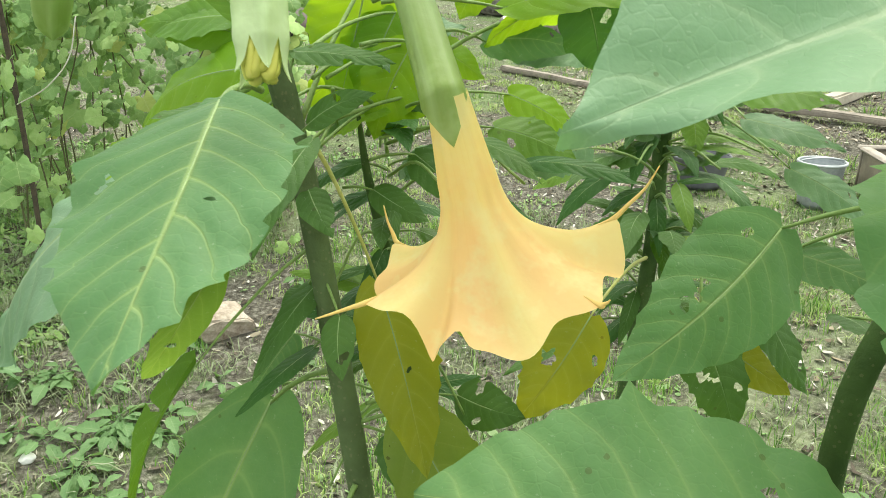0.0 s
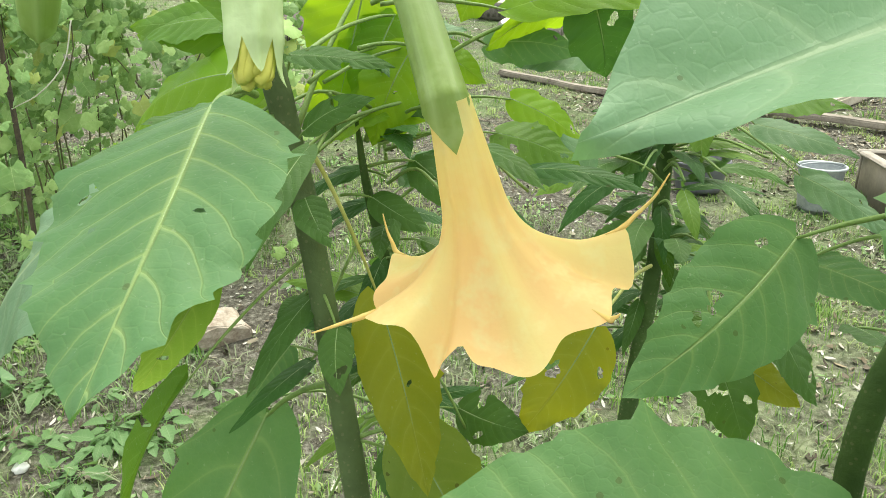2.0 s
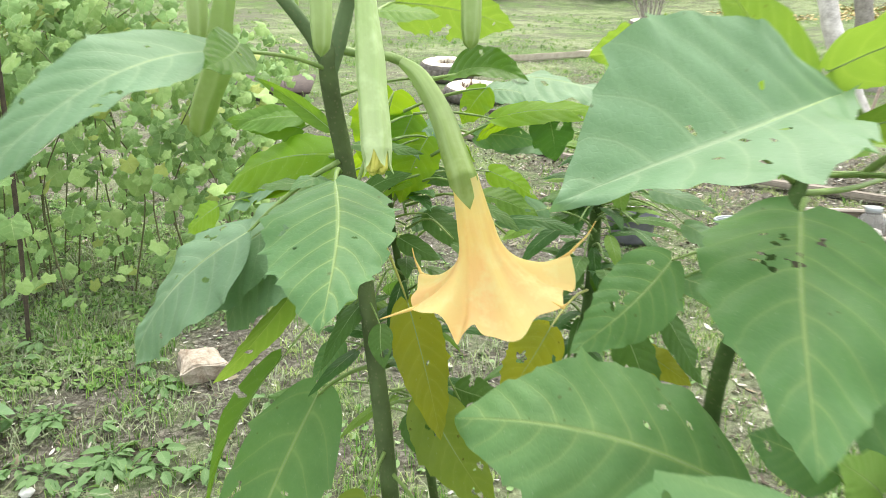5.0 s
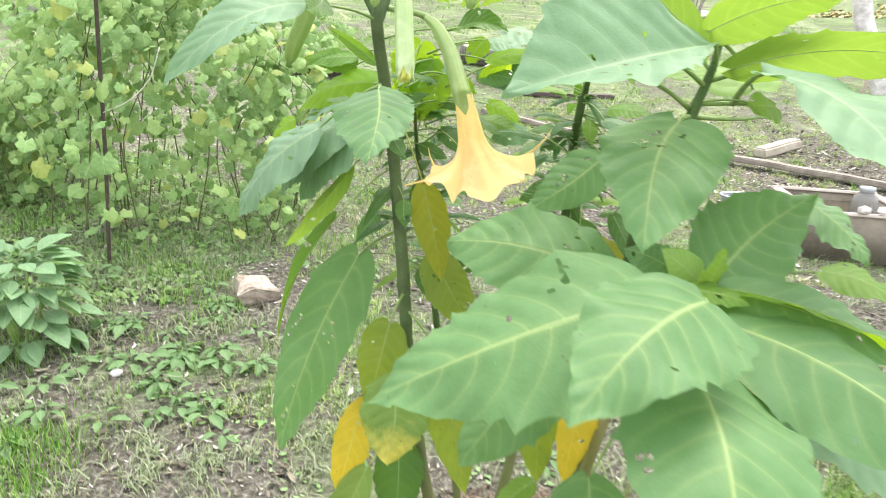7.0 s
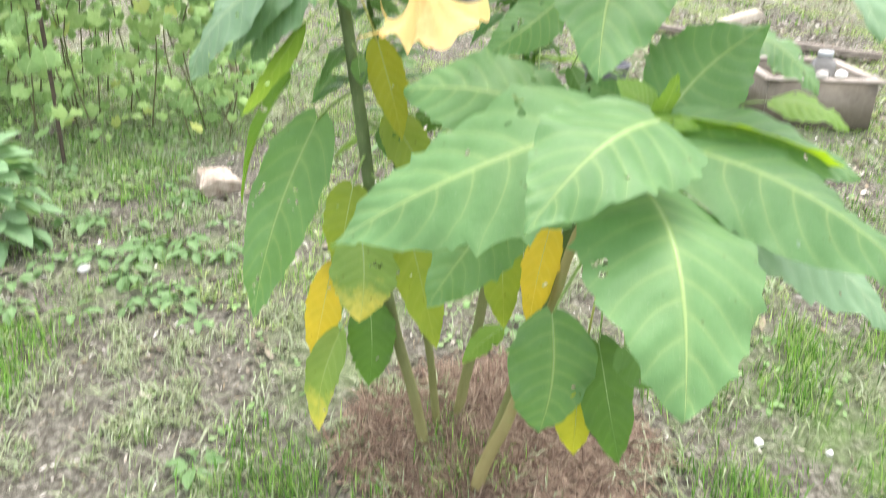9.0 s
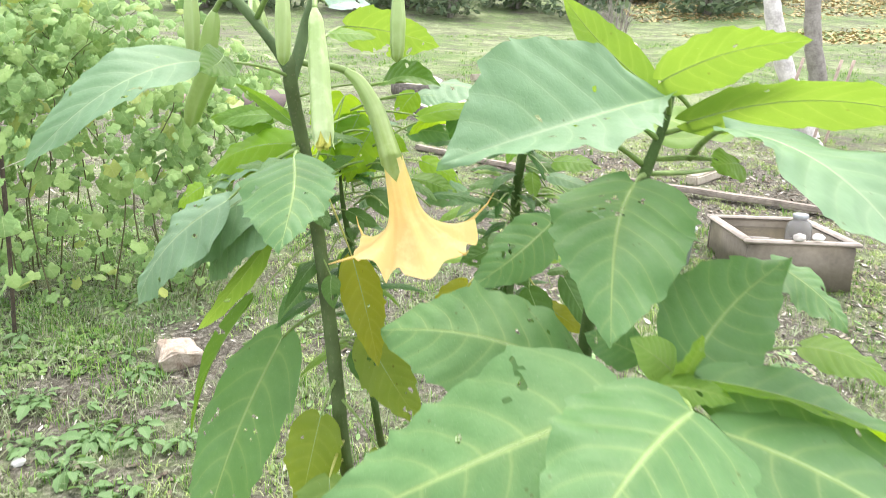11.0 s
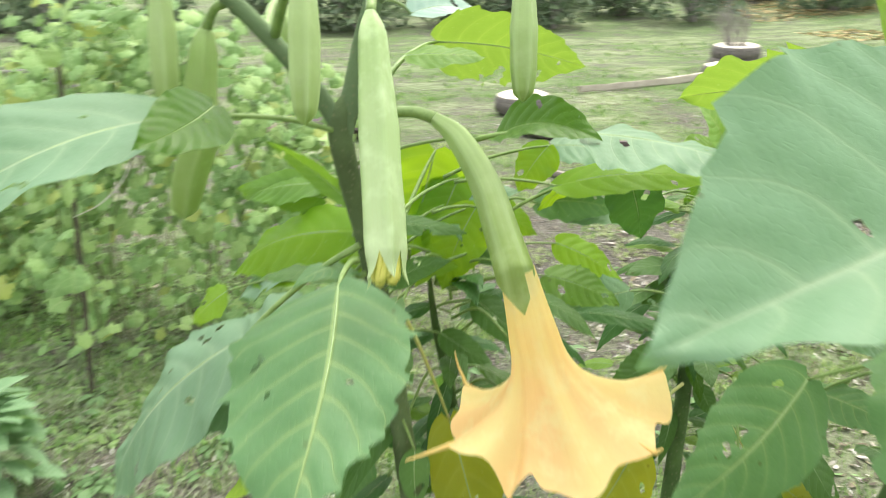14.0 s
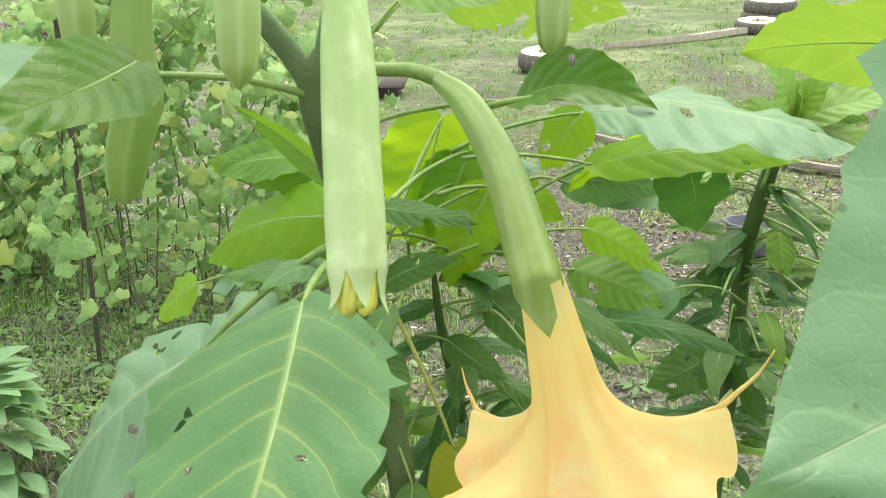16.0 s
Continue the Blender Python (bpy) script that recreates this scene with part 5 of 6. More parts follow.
def twiggy_shrub(x, y, z):
    """A bare shrub of thin, forking twigs."""
    t = thing("bare_shrub", (x, y, z), "bare grey twiggy shrub growing out of stacked tyres", "shrub")
    rng = random.Random(63)
    for k in range(26):
        a, h = rng.uniform(0, 6.283), rng.uniform(0.45, 1.05)
        lean = Vector((math.cos(a), math.sin(a), 0)) * rng.uniform(0.08, 0.38)
        foot = Vector((0.12 * math.cos(a), 0.12 * math.sin(a), 0.0))
        bm = bmesh.new()
        mid = foot + lean * 0.45 + Vector((0, 0, h * 0.5))
        tube(bm, [foot, mid, foot + lean + Vector((0, 0, h))], [0.010, 0.007, 0.002], 5, 4)
        for _ in range(3):
            side = Vector((rng.uniform(-0.2, 0.2), rng.uniform(-0.2, 0.2), rng.uniform(0.1, 0.3)))
            tube(bm, [mid, mid + side * 0.6 + lean * 0.2, mid + side + lean * 0.3], [0.006, 0.004, 0.0015], 4, 3)
        part("twig", bm, GREYBARK, t)


twiggy_shrub(4.17, 12.9, slope(4.17, 12.9) + 0.36)


# ---- boards, planks and logs ----
def plank(name, a, b, width, thick, mat, label, category="plank", lift=0.0, turn=0.0, group=""):
    """A weathered board from a to b on the ground (plan places)."""
    za, zb = slope(*a) + thick / 2 + lift, slope(*b) + thick / 2 + lift
    p, q = Vector((*a, za)), Vector((*b, zb))
    d = q - p
    rot = d.to_track_quat("X", "Z").to_matrix().to_4x4()
    bm = bmesh.new()
    box(bm, (d.length, width, thick), Matrix.Rotation(radians(turn), 4, "X"), min(0.012, thick * 0.2))
    bmesh.ops.subdivide_edges(bm, edges=[e for e in bm.edges if e.calc_length() > d.length * 0.5], cuts=14)
    rough_up(bm, 0.012, 2.5, a[0])
    ob = part(name, bm, mat, None, "", False)
    ob.matrix_world = Matrix.Translation((p + q) / 2) @ rot
    return tagged(ob, label, category, group)


plank("board_edging", (1.2, 10.05), (2.55, 10.95), 0.05, 0.09, PALEWOOD, "long pale board set on edge along the lawn", "board", 0.02)
plank("board_edging", (2.5, 11.0), (3.45, 11.75), 0.16, 0.10, PALEWOOD, "thick pale board lying on the lawn edge", "board")
plank("plank", (0.25, 5.35), (1.05, 4.55), 0.07, 0.035, OLDWOOD, "thin grey plank lying on the soil", lift=0.01)
plank("plank", (1.5, 4.35), (2.75, 3.55), 0.08, 0.035, OLDWOOD, "weathered plank lying across the bed edge", lift=0.03)
plank("log", (2.1, 4.34), (2.5, 4.66), 0.09, 0.07, PALEWOOD, "pale sawn log lying on litter", "log", 0.0)
plank("plank", (0.65, 6.25), (1.5, 6.3), 0.14, 0.04, DARKWOOD, "dark wet board on the soil")


def crate():
    x, y = -1.34, 6.85
    t = thing("low_box", (x, y, slope(x, y)), "low dark box with a wide slanting lid on the lawn", "box")
    bm = bmesh.new()
    box(bm, (0.56, 0.34, 0.11), Matrix.Translation((0, 0.02, 0.05)), 0.012)
    part("body", bm, DARKWOOD, t)
    bm = bmesh.new()
    box(bm, (0.74, 0.50, 0.03), Matrix.Translation((0, -0.02, 0.155)) @ Matrix.Rotation(radians(16), 4, "X"), 0.008)
    rough_up(bm, 0.006, 6)
    part("lid", bm, DARKWOOD, t, "dark weathered lid board")


crate()


# ---- trough with things on its rim ----
def trough():
    x, y = 1.86, 2.76
    z = slope(x, y) - 0.015
    t = thing("trough", (x, y, z), "brown rectangular trough with pale rim, half full of murky water", "trough")
    t.rotation_euler = (0, 0, radians(-8))
    w, d, h, th = 0.46, 0.56, 0.21, 0.025
    for nm, size, place in (("side_panel", (w, th, h), (0, -d / 2, h / 2)), ("side_panel", (w, th, h), (0, d / 2, h / 2)), ("end_panel", (th, d - th, h), (-w / 2 + th / 2, 0, h / 2)), ("end_panel", (th, d - th, h), (w / 2 - th / 2, 0, h / 2)), ("bottom", (w - 2 * th, d - th, 0.02), (0, 0, 0.03))):
        bm = bmesh.new()
        box(bm, size, Matrix.Translation(place), 0.006)
        rough_up(bm, 0.004, 9)
        part(nm, bm, TROUGH, t)
    for nm, size, place in (("rim", (w + 0.04, 0.045, 0.016), (0, -d / 2, h + 0.008)), ("rim", (w + 0.04, 0.045, 0.016), (0, d / 2, h + 0.008)), ("rim", (0.045, d - 0.05, 0.016), (-w / 2, 0, h + 0.008)), ("rim", (0.045, d - 0.05, 0.016), (w / 2, 0, h + 0.008))):
        bm = bmesh.new()
        box(bm, size, Matrix.Translation(place), 0.005)
        rough_up(bm, 0.004, 7)
        part(nm, bm, RIM, t, "pale worn rim board")
    m, n, l, b = nodes_of("murky_water")
    b.inputs["Base Color"].default_value = (0.07, 0.06, 0.035, 1)
    b.inputs["Roughness"].default_value = 0.06
    bump(n, l, b, noise_of(n, l, 9, 2).outputs[0], 0.08, 0.01)
    bm = bmesh.new()
    box(bm, (w - 2 * th - 0.004, d - th - 0.004, 0.12), Matrix.Translation((0, 0, 0.115)), 0)
    part("water", bm, m, t, "murky brown water")
    return t, z + h + 0.016


tr, rim_z = trough()


def lump(name, place, size, mat, label, category, seed=0, flat=0.75, group=""):
    bm = bmesh.new()
    bmesh.ops.create_icosphere(bm, subdivisions=3, radius=1.0)
    for v in bm.verts:
        k = 1 + 0.28 * noise.noise(v.co * 1.3 + Vector((seed, 0, 0))) + 0.10 * noise.noise(v.co * 4 + Vector((seed, 5, 0)))
        v.co = Vector((v.co.x * k, v.co.y * k, max(v.co.z * k, -0.7) * flat))
        v.co *= size
    ob = part(name, bm, mat)
    ob.location = place
    return tagged(ob, label, category, group)


lump("stone", (1.80, 2.475, rim_z + 0.018), 0.026, STONE, "pale rounded stone on the trough rim", "stone", 1, group="stones on the trough")
lump("stone", (1.88, 2.465, rim_z + 0.022), 0.024, CLOTH, "white lump of lime on the trough rim", "stone", 2, group="stones on the trough")
lump("stone", (3.72, 5.62, slope(3.72, 5.62) + 0.05), 0.085, STONE, "white stone at the foot of a tree", "stone", 3)
lump("stone", (-0.945, 1.30, slope(-0.945, 1.30) + 0.008), 0.016, CLOTH, "small white stone among weeds", "stone", 4)
lump("stone", (0.42, 0.72, slope(0.42, 0.72) + 0.01), 0.02, STONE, "small pale stone on the mulch", "stone", 5)
lump("stone", (0.75, 0.585, slope(0.75, 0.585) + 0.006), 0.010, CLOTH, "small white stone on the grass", "stone", 6, group="stones on the grass")
lump("stone", (0.895, 0.56, slope(0.895, 0.56) + 0.005), 0.008, CLOTH, "small white stone beside black plastic film", "stone", 7, group="stones on the grass")
lump("stone", (0.835, 0.40, slope(0.835, 0.40) + 0.005), 0.008, CLOTH, "small white stone beside black plastic film", "stone", 8, group="stones on the grass")


def jar():
    x, y = 1.88, 2.62
    t = thing("plastic_jug", (x, y, rim_z - 0.12), "cloudy plastic container standing in the trough", "container")
    m, n, l, b = nodes_of("cloudy_plastic")
    b.inputs["Base Color"].default_value = (0.52, 0.53, 0.52, 1)
    b.inputs["Roughness"].default_value, b.inputs["Transmission Weight"].default_value = 0.22, 0.8
    part("body", lathe([(0, 0), (0.052, 0), (0.056, 0.02), (0.056, 0.15), (0.05, 0.17), (0.03, 0.19), (0.028, 0.2)], 28), m, t)
    part("cap", lathe([(0.032, 0.195), (0.034, 0.2), (0.034, 0.212), (0.03, 0.216), (0, 0.216)], 20), ZINC, t)


jar()


def bucket(x, y, r, h, mat, label, tilt=(0, 0), handle=True):
    t = thing("bucket", (x, y, slope(x, y) - 0.005), label, "bucket", "buckets")
    t.rotation_euler = (radians(tilt[0]), radians(tilt[1]), 0)
    part("body", lathe([(0, 0.006), (r * 0.72, 0.006), (r * 0.74, 0), (r * 0.78, 0.02), (r * 0.97, h * 0.95), (r, h), (r * 0.96, h), (r * 0.93, h * 0.95), (r * 0.74, 0.03), (0, 0.03)], 36), mat, t)
    rm = bmesh.new()
    tube(rm, [(r * math.cos(a), r * math.sin(a), h) for a in np.linspace(0, 6.2832, 17)], 0.006, 8, 3)
    part("rim", rm, mat, t)
    if handle:
        hm = bmesh.new()
        tube(hm, [(r * math.cos(a), 0.25 * r * math.sin(a) - 0.3 * r * math.sin(a), h + 0.75 * r * math.sin(a) * 0.25) for a in np.linspace(0, 3.1416, 9)], 0.004, 6, 3)
        part("handle", hm, mat, t, "thin wire handle")
    return t


bucket(1.40, 2.83, 0.087, 0.18, ZINC, "grey zinc bucket on bare soil beside the trough")
bucket(1.0, 3.05, 0.12, 0.13, SLATE_PLASTIC, "low dark slate plastic tub on the ground", (0, 0), False)

# ---- stakes, brick, sticks ----
def stake(name, points, r, mat, label, category="stake"):
    bm = bmesh.new()
    tube(bm, points, r, 8, 5, 0, True, None, None, 0.15)
    return tagged(part(name, bm, mat), label, category, "stakes")


stake("iron_stake", [(-1.31, 2.05, 0.30), (-1.285, 2.05, 0.80), (-1.27, 2.04, 1.25), (-1.262, 2.04, 1.48)], 0.0075, RUST, "rusty iron stake driven into the vine bed")
stake("wooden_stake", [(-0.83, 3.0, 0.40), (-0.88, 3.0, 0.80), (-0.94, 3.0, 1.22)], 0.024, REDWOOD, "reddish wooden stake among vine leaves")
stake("iron_stake", [(-2.3, 2.7, 0.38), (-2.28, 2.7, 1.2)], 0.0125, RUST, "rusty iron stake in the vine bed")
bm = bmesh.new()
tube(bm, [(-1.27, 2.03, 1.0), (-1.16, 2.0, 1.05), (-1.08, 2.0, 1.13), (-1.03, 1.98, 1.24)], 0.0018, 6, 6)
tagged(part("string", bm, STRING), "pale string tied to the iron stake", "string")

def brick(x, y):
    bm = bmesh.new()
    box(bm, (0.13, 0.10, 0.085), Matrix.Identity(4), 0.006)
    bmesh.ops.subdivide_edges(bm, edges=bm.edges[:], cuts=3, use_grid_fill=True)
    for v in bm.verts:
        if v.co.x > 0.0:
            v.co.z -= 0.55 * v.co.x
            v.co.y *= 1 - 2.5 * v.co.x
    rough_up(bm, 0.022, 16, 3.0)
    rough_up(bm, 0.008, 60, 1.0)
    ob = part("brick", bm, BRICKM, None, "", False)
    ob.matrix_world = Matrix.Translation((x, y, slope(x, y) + 0.035)) @ Euler((radians(14), radians(-12), radians(24))).to_matrix().to_4x4()
    return tagged(ob, "broken pale brick half sunk in the soil", "brick")


brick(-0.68, 1.84)

bm = bmesh.new()
bmesh.ops.create_grid(bm, x_segments=34, y_segments=24, size=0.5)
bmesh.ops.delete(bm, geom=[v for v in bm.verts if v.co.length + 0.30 * noise.noise(v.co * 5) + 0.16 * noise.noise(v.co * 14) > 0.40], context="VERTS")
for v in bm.verts:
    v.co.x *= 0.17
    v.co.y *= 0.13
    v.co.z = 0.004 + 0.020 * abs(noise.noise(v.co * 38)) + 0.022 * abs(noise.noise(v.co * 95))
film_ob = part("black_film", bm, BLACKFILM, None, "", False)
film_ob.location = (0.885, 0.385, slope(0.885, 0.385))
tagged(film_ob, "crumpled scrap of black plastic film on grass", "litter")


# ---- trees ----
def trunk(name, points, radii, mat, label):
    bm = bmesh.new()
    tube(bm, points, radii, 16, 7, 0, True, None, None, 0.22)
    t = thing(name, points[0], label, "tree", "trees")
    p = part("trunk", bm, mat, t)
    p.matrix_parent_inverse = Matrix.Translation(points[0]).inverted()
    return t


def limbs(t, at, seed, n, reach, r, mat):
    rng = random.Random(seed)
    for _ in range(n):
        a = rng.uniform(0, 6.28)
        s = Vector(at) + Vector((0, 0, rng.uniform(-0.4, 0.3)))
        e = s + Vector((math.cos(a), math.sin(a), rng.uniform(0.6, 1.4))) * reach * rng.uniform(0.6, 1)
        bm = bmesh.new()
        tube(bm, [s, s.lerp(e, 0.4) + Vector((rng.uniform(-0.1, 0.1), rng.uniform(-0.1, 0.1), 0.05)), e], [r, r * 0.7, r * 0.2], 8, 5)
        p = part("limb", bm, mat, t)
        p.matrix_parent_inverse = Matrix.Translation(t.location).inverted()


tr1 = trunk("fruit_tree", [(4.1, 6.28, slope(4.1, 6.28) - 0.1), (3.9, 6.28, 1.15), (3.62, 6.28, 1.75), (3.45, 6.3, 2.5), (3.3, 6.4, 3.3)], [0.11, 0.085, 0.08, 0.07, 0.05], TRUNKM, "leaning fruit tree with limewashed trunk on bare soil")
limbs(tr1, (3.4, 6.35, 2.9), 4, 5, 1.4, 0.04, GREYBARK)
tr2 = trunk("fruit_tree", [(5.25, 8.0, slope(5.25, 8.0) - 0.1), (5.12, 8.0, 1.4), (4.98, 8.0, 1.9), (4.9, 8.1, 2.9), (4.7, 8.2, 3.8)], [0.13, 0.1, 0.09, 0.08, 0.06], GREYBARK, "grey-barked fruit tree behind a whitewashed one")
limbs(tr2, (4.85, 8.1, 3.2), 5, 5, 1.4, 0.045, GREYBARK)
tr3 = trunk("fruit_tree", [(-10.2, 13.2, slope(-10.2, 13.2) - 0.1), (-10.2, 13.2, 2.4), (-10.15, 13.2, 3.6), (-10.1, 13.2, 5.0)], [0.34, 0.27, 0.24, 0.2], TRUNKM, "thick old tree with limewashed grey trunk")
limbs(tr3, (-10.1, 13.2, 4.6), 6, 6, 2.2, 0.1, GREYBARK)
for k, (sx, sy) in enumerate(((3.55, 5.95), (3.85, 5.85), (4.0, 5.9))):
    stake("thin_stick", [(sx, sy, slope(sx, sy) - 0.03), (sx + 0.08, sy, slope(sx, sy) + 0.35), (sx + 0.2, sy + 0.05, slope(sx, sy) + 0.75)], 0.014, REDWOOD, "thin reddish stick leaning beside the tree", "stick")

# ---- log pile behind the vine bed ----
rng = random.Random(12)
for k in range(26):
    x, y = rng.uniform(-9.6, -6.2), rng.uniform(9.2, 11.2)
    a = rng.uniform(-0.5, 0.35)
    ln = rng.uniform(0.9, 2.4)
    r = rng.uniform(0.03, 0.09)
    zz = slope(x, y) + r + rng.random() * 0.4
    bm = bmesh.new()
    dx, dy = math.cos(a) * ln / 2, math.sin(a) * ln / 2
    tube(bm, [(x - dx, y - dy, zz + rng.uniform(-0.05, 0.08)), (x, y, zz), (x + dx, y + dy, zz + rng.uniform(-0.05, 0.1))], [r, r * 0.95, r * 0.8], 9, 4, 0, True, None, None, 0.2)
    tagged(part("log", bm, rng.choice([OLDWOOD, GREYBARK, DARKWOOD])), "weathered branch in a heap of cut wood", "log", "wood pile")


# ---- broad leaves for shrub, vine and weeds ----
def blade_mesh(name, mat, outline, length, cup, veins=False):
    """A small leaf lying along +y from its stalk, as mesh data to be shared. outline(v) gives its half width."""
    bm = bmesh.new()
    uvl = bm.loops.layers.uv.new("UVMap")
    nv, nu = 9, 4
    rows = []
    for j in range(nv + 1):
        v = j / nv
        w = outline(v)
        rows.append([bm.verts.new((w * (i / nu * 2 - 1) * length, v * length, cup * length * (abs(i / nu * 2 - 1) * 0.35 * w * 2 - v * v * 0.55))) for i in range(nu + 1)])
    for j in range(nv):
        for i in range(nu):
            fc = bm.faces.new((rows[j][i], rows[j][i + 1], rows[j + 1][i + 1], rows[j + 1][i]))
            fc.smooth = True
            for lp, (a, b) in zip(fc.loops, ((i, j), (i + 1, j), (i + 1, j + 1), (i, j + 1))):
                lp[uvl].uv = (a / nu, b / nv)
    tube(bm, [(0, -0.45 * length, -0.1 * length), (0, -0.2 * length, -0.01 * length), (0, 0.02 * length, 0)], [0.018 * length, 0.016 * length, 0.012 * length], 5, 2)
    me = bpy.data.meshes.new(name)
    bm.to_mesh(me)
    bm.free()
    me.materials.append(mat)
    return me


def lobed_mesh(name, mat, length, cup, seed):
    """A palmate vine leaf with five blunt lobes."""
    rng = random.Random(seed)
    bm = bmesh.new()
    uvl = bm.loops.layers.uv.new("UVMap")
    n = 30
    rim, mid = [], []
    c = bm.verts.new((0, 0, 0))
    for i in range(n):
        a = -math.pi / 2 + 2 * math.pi * (i + 0.5) / n
        r = 0.40 + 0.10 * abs(math.cos(2.5 * (a - math.pi / 2))) + 0.03 * rng.uniform(-1, 1) + 0.12 * max(0, math.sin(a))
        if a < -math.pi / 2 + 0.35 or a > 1.5 * math.pi - 0.35:
            r *= 0.45
        x, y = r * math.cos(a), r * math.sin(a)
        mid.append(bm.verts.new((x * 0.55 * length, y * 0.55 * length, cup * length * 0.10)))
        rim.append(bm.verts.new((x * length, y * length, -cup * length * (0.25 * r + 0.10 * math.cos(5 * a)) + 0.05 * length * rng.uniform(-1, 1))))
    for i in range(n):
        k = (i + 1) % n
        for vs in ((c, mid[i], mid[k]), (mid[i], rim[i], rim[k], mid[k])):
            fc = bm.faces.new(vs)
            fc.smooth = True
            for lp in fc.loops:
                lp[uvl].uv = (0.5 + lp.vert.co.x / length, 0.5 + lp.vert.co.y / length)
    tube(bm, [(0, 0, 0), (0, -0.4 * length, -0.12 * length), (0, -0.7 * length, -0.35 * length)], [0.012 * length, 0.014 * length, 0.016 * length], 5, 2)
    me = bpy.data.meshes.new(name)
    bm.to_mesh(me)
    bm.free()
    me.materials.append(mat)
    return me


def joined(name, placed, mats, parent=None):
    """One mesh from many (mesh, matrix, material index)."""
    v, f, uv, mi = [], [], [], []
    cache = {}
    for me, m, k in placed:
        if me.name not in cache:
            cache[me.name] = ([p.co.copy() for p in me.vertices], [tuple(p.vertices) for p in me.polygons], [d.uv.copy() for d in me.uv_layers[0].data])
        co, fa, uu = cache[me.name]
        o = len(v)
        v += [m @ p for p in co]
        f += [tuple(i + o for i in p) for p in fa]
        uv += uu
        mi += [k] * len(fa)
    me = bpy.data.meshes.new(name)
    me.from_pydata(v, [], f)
    layer = me.uv_layers.new(name="UVMap")
    layer.data.foreach_set("uv", [c for p in uv for c in p])
    me.polygons.foreach_set("material_index", mi)
    me.polygons.foreach_set("use_smooth", [True] * len(f))
    for m in mats:
        me.materials.append(m)
    ob = new(name, me)
    ob.parent = parent
    return ob


def oval(v):
    return 0.37 * math.sin(math.pi * min(1, v * 0.97 + 0.03)) ** 0.75 * (1 - 0.35 * v)


def leaf_turn(rng, out, dip):
    """A leaf that points along the plan angle out and dips by that many degrees."""
    return Euler((radians(-dip + rng.uniform(-18, 18)), radians(rng.uniform(-25, 25)), out - math.pi / 2)).to_matrix().to_4x4()


# hydrangea-like bush
def small_bush():
    x, y = -1.30, 1.46
    t = thing("low_bush", (x, y, slope(x, y)), "low bush with broad grey-green oval leaves growing in grass", "bush")
    rng = random.Random(5)
    meshes = [blade_mesh("bush_leaf", SHRUB, oval, 0.085 + 0.012 * k, 0.22 + 0.12 * k) for k in range(3)]
    for k in range(7):
        a = k * 0.9
        bm = bmesh.new()
        e = Vector((0.12 * math.cos(a), 0.11 * math.sin(a), 0.22 + 0.04 * rng.random()))
        tube(bm, [(0.02 * math.cos(a), 0.02 * math.sin(a), -0.03), e * 0.55, e], [0.006, 0.005, 0.003], 6, 4)
        part("twig", bm, STALK, t)
    for k in range(105):
        a, el = rng.uniform(0, 6.283), rng.uniform(0.05, 1.0)
        r = 0.145 * math.cos(el * 1.2) ** 0.6 * rng.uniform(0.8, 1.05)
        ob = new("leaf", rng.choice(meshes))
        ob.parent = t
        ob.matrix_basis = Matrix.Translation((r * math.cos(a), r * math.sin(a), 0.03 + 0.26 * math.sin(el * 1.45))) @ leaf_turn(rng, a, 22 - 34 * el) @ Matrix.Scale(rng.uniform(0.75, 1.1), 4)


small_bush()


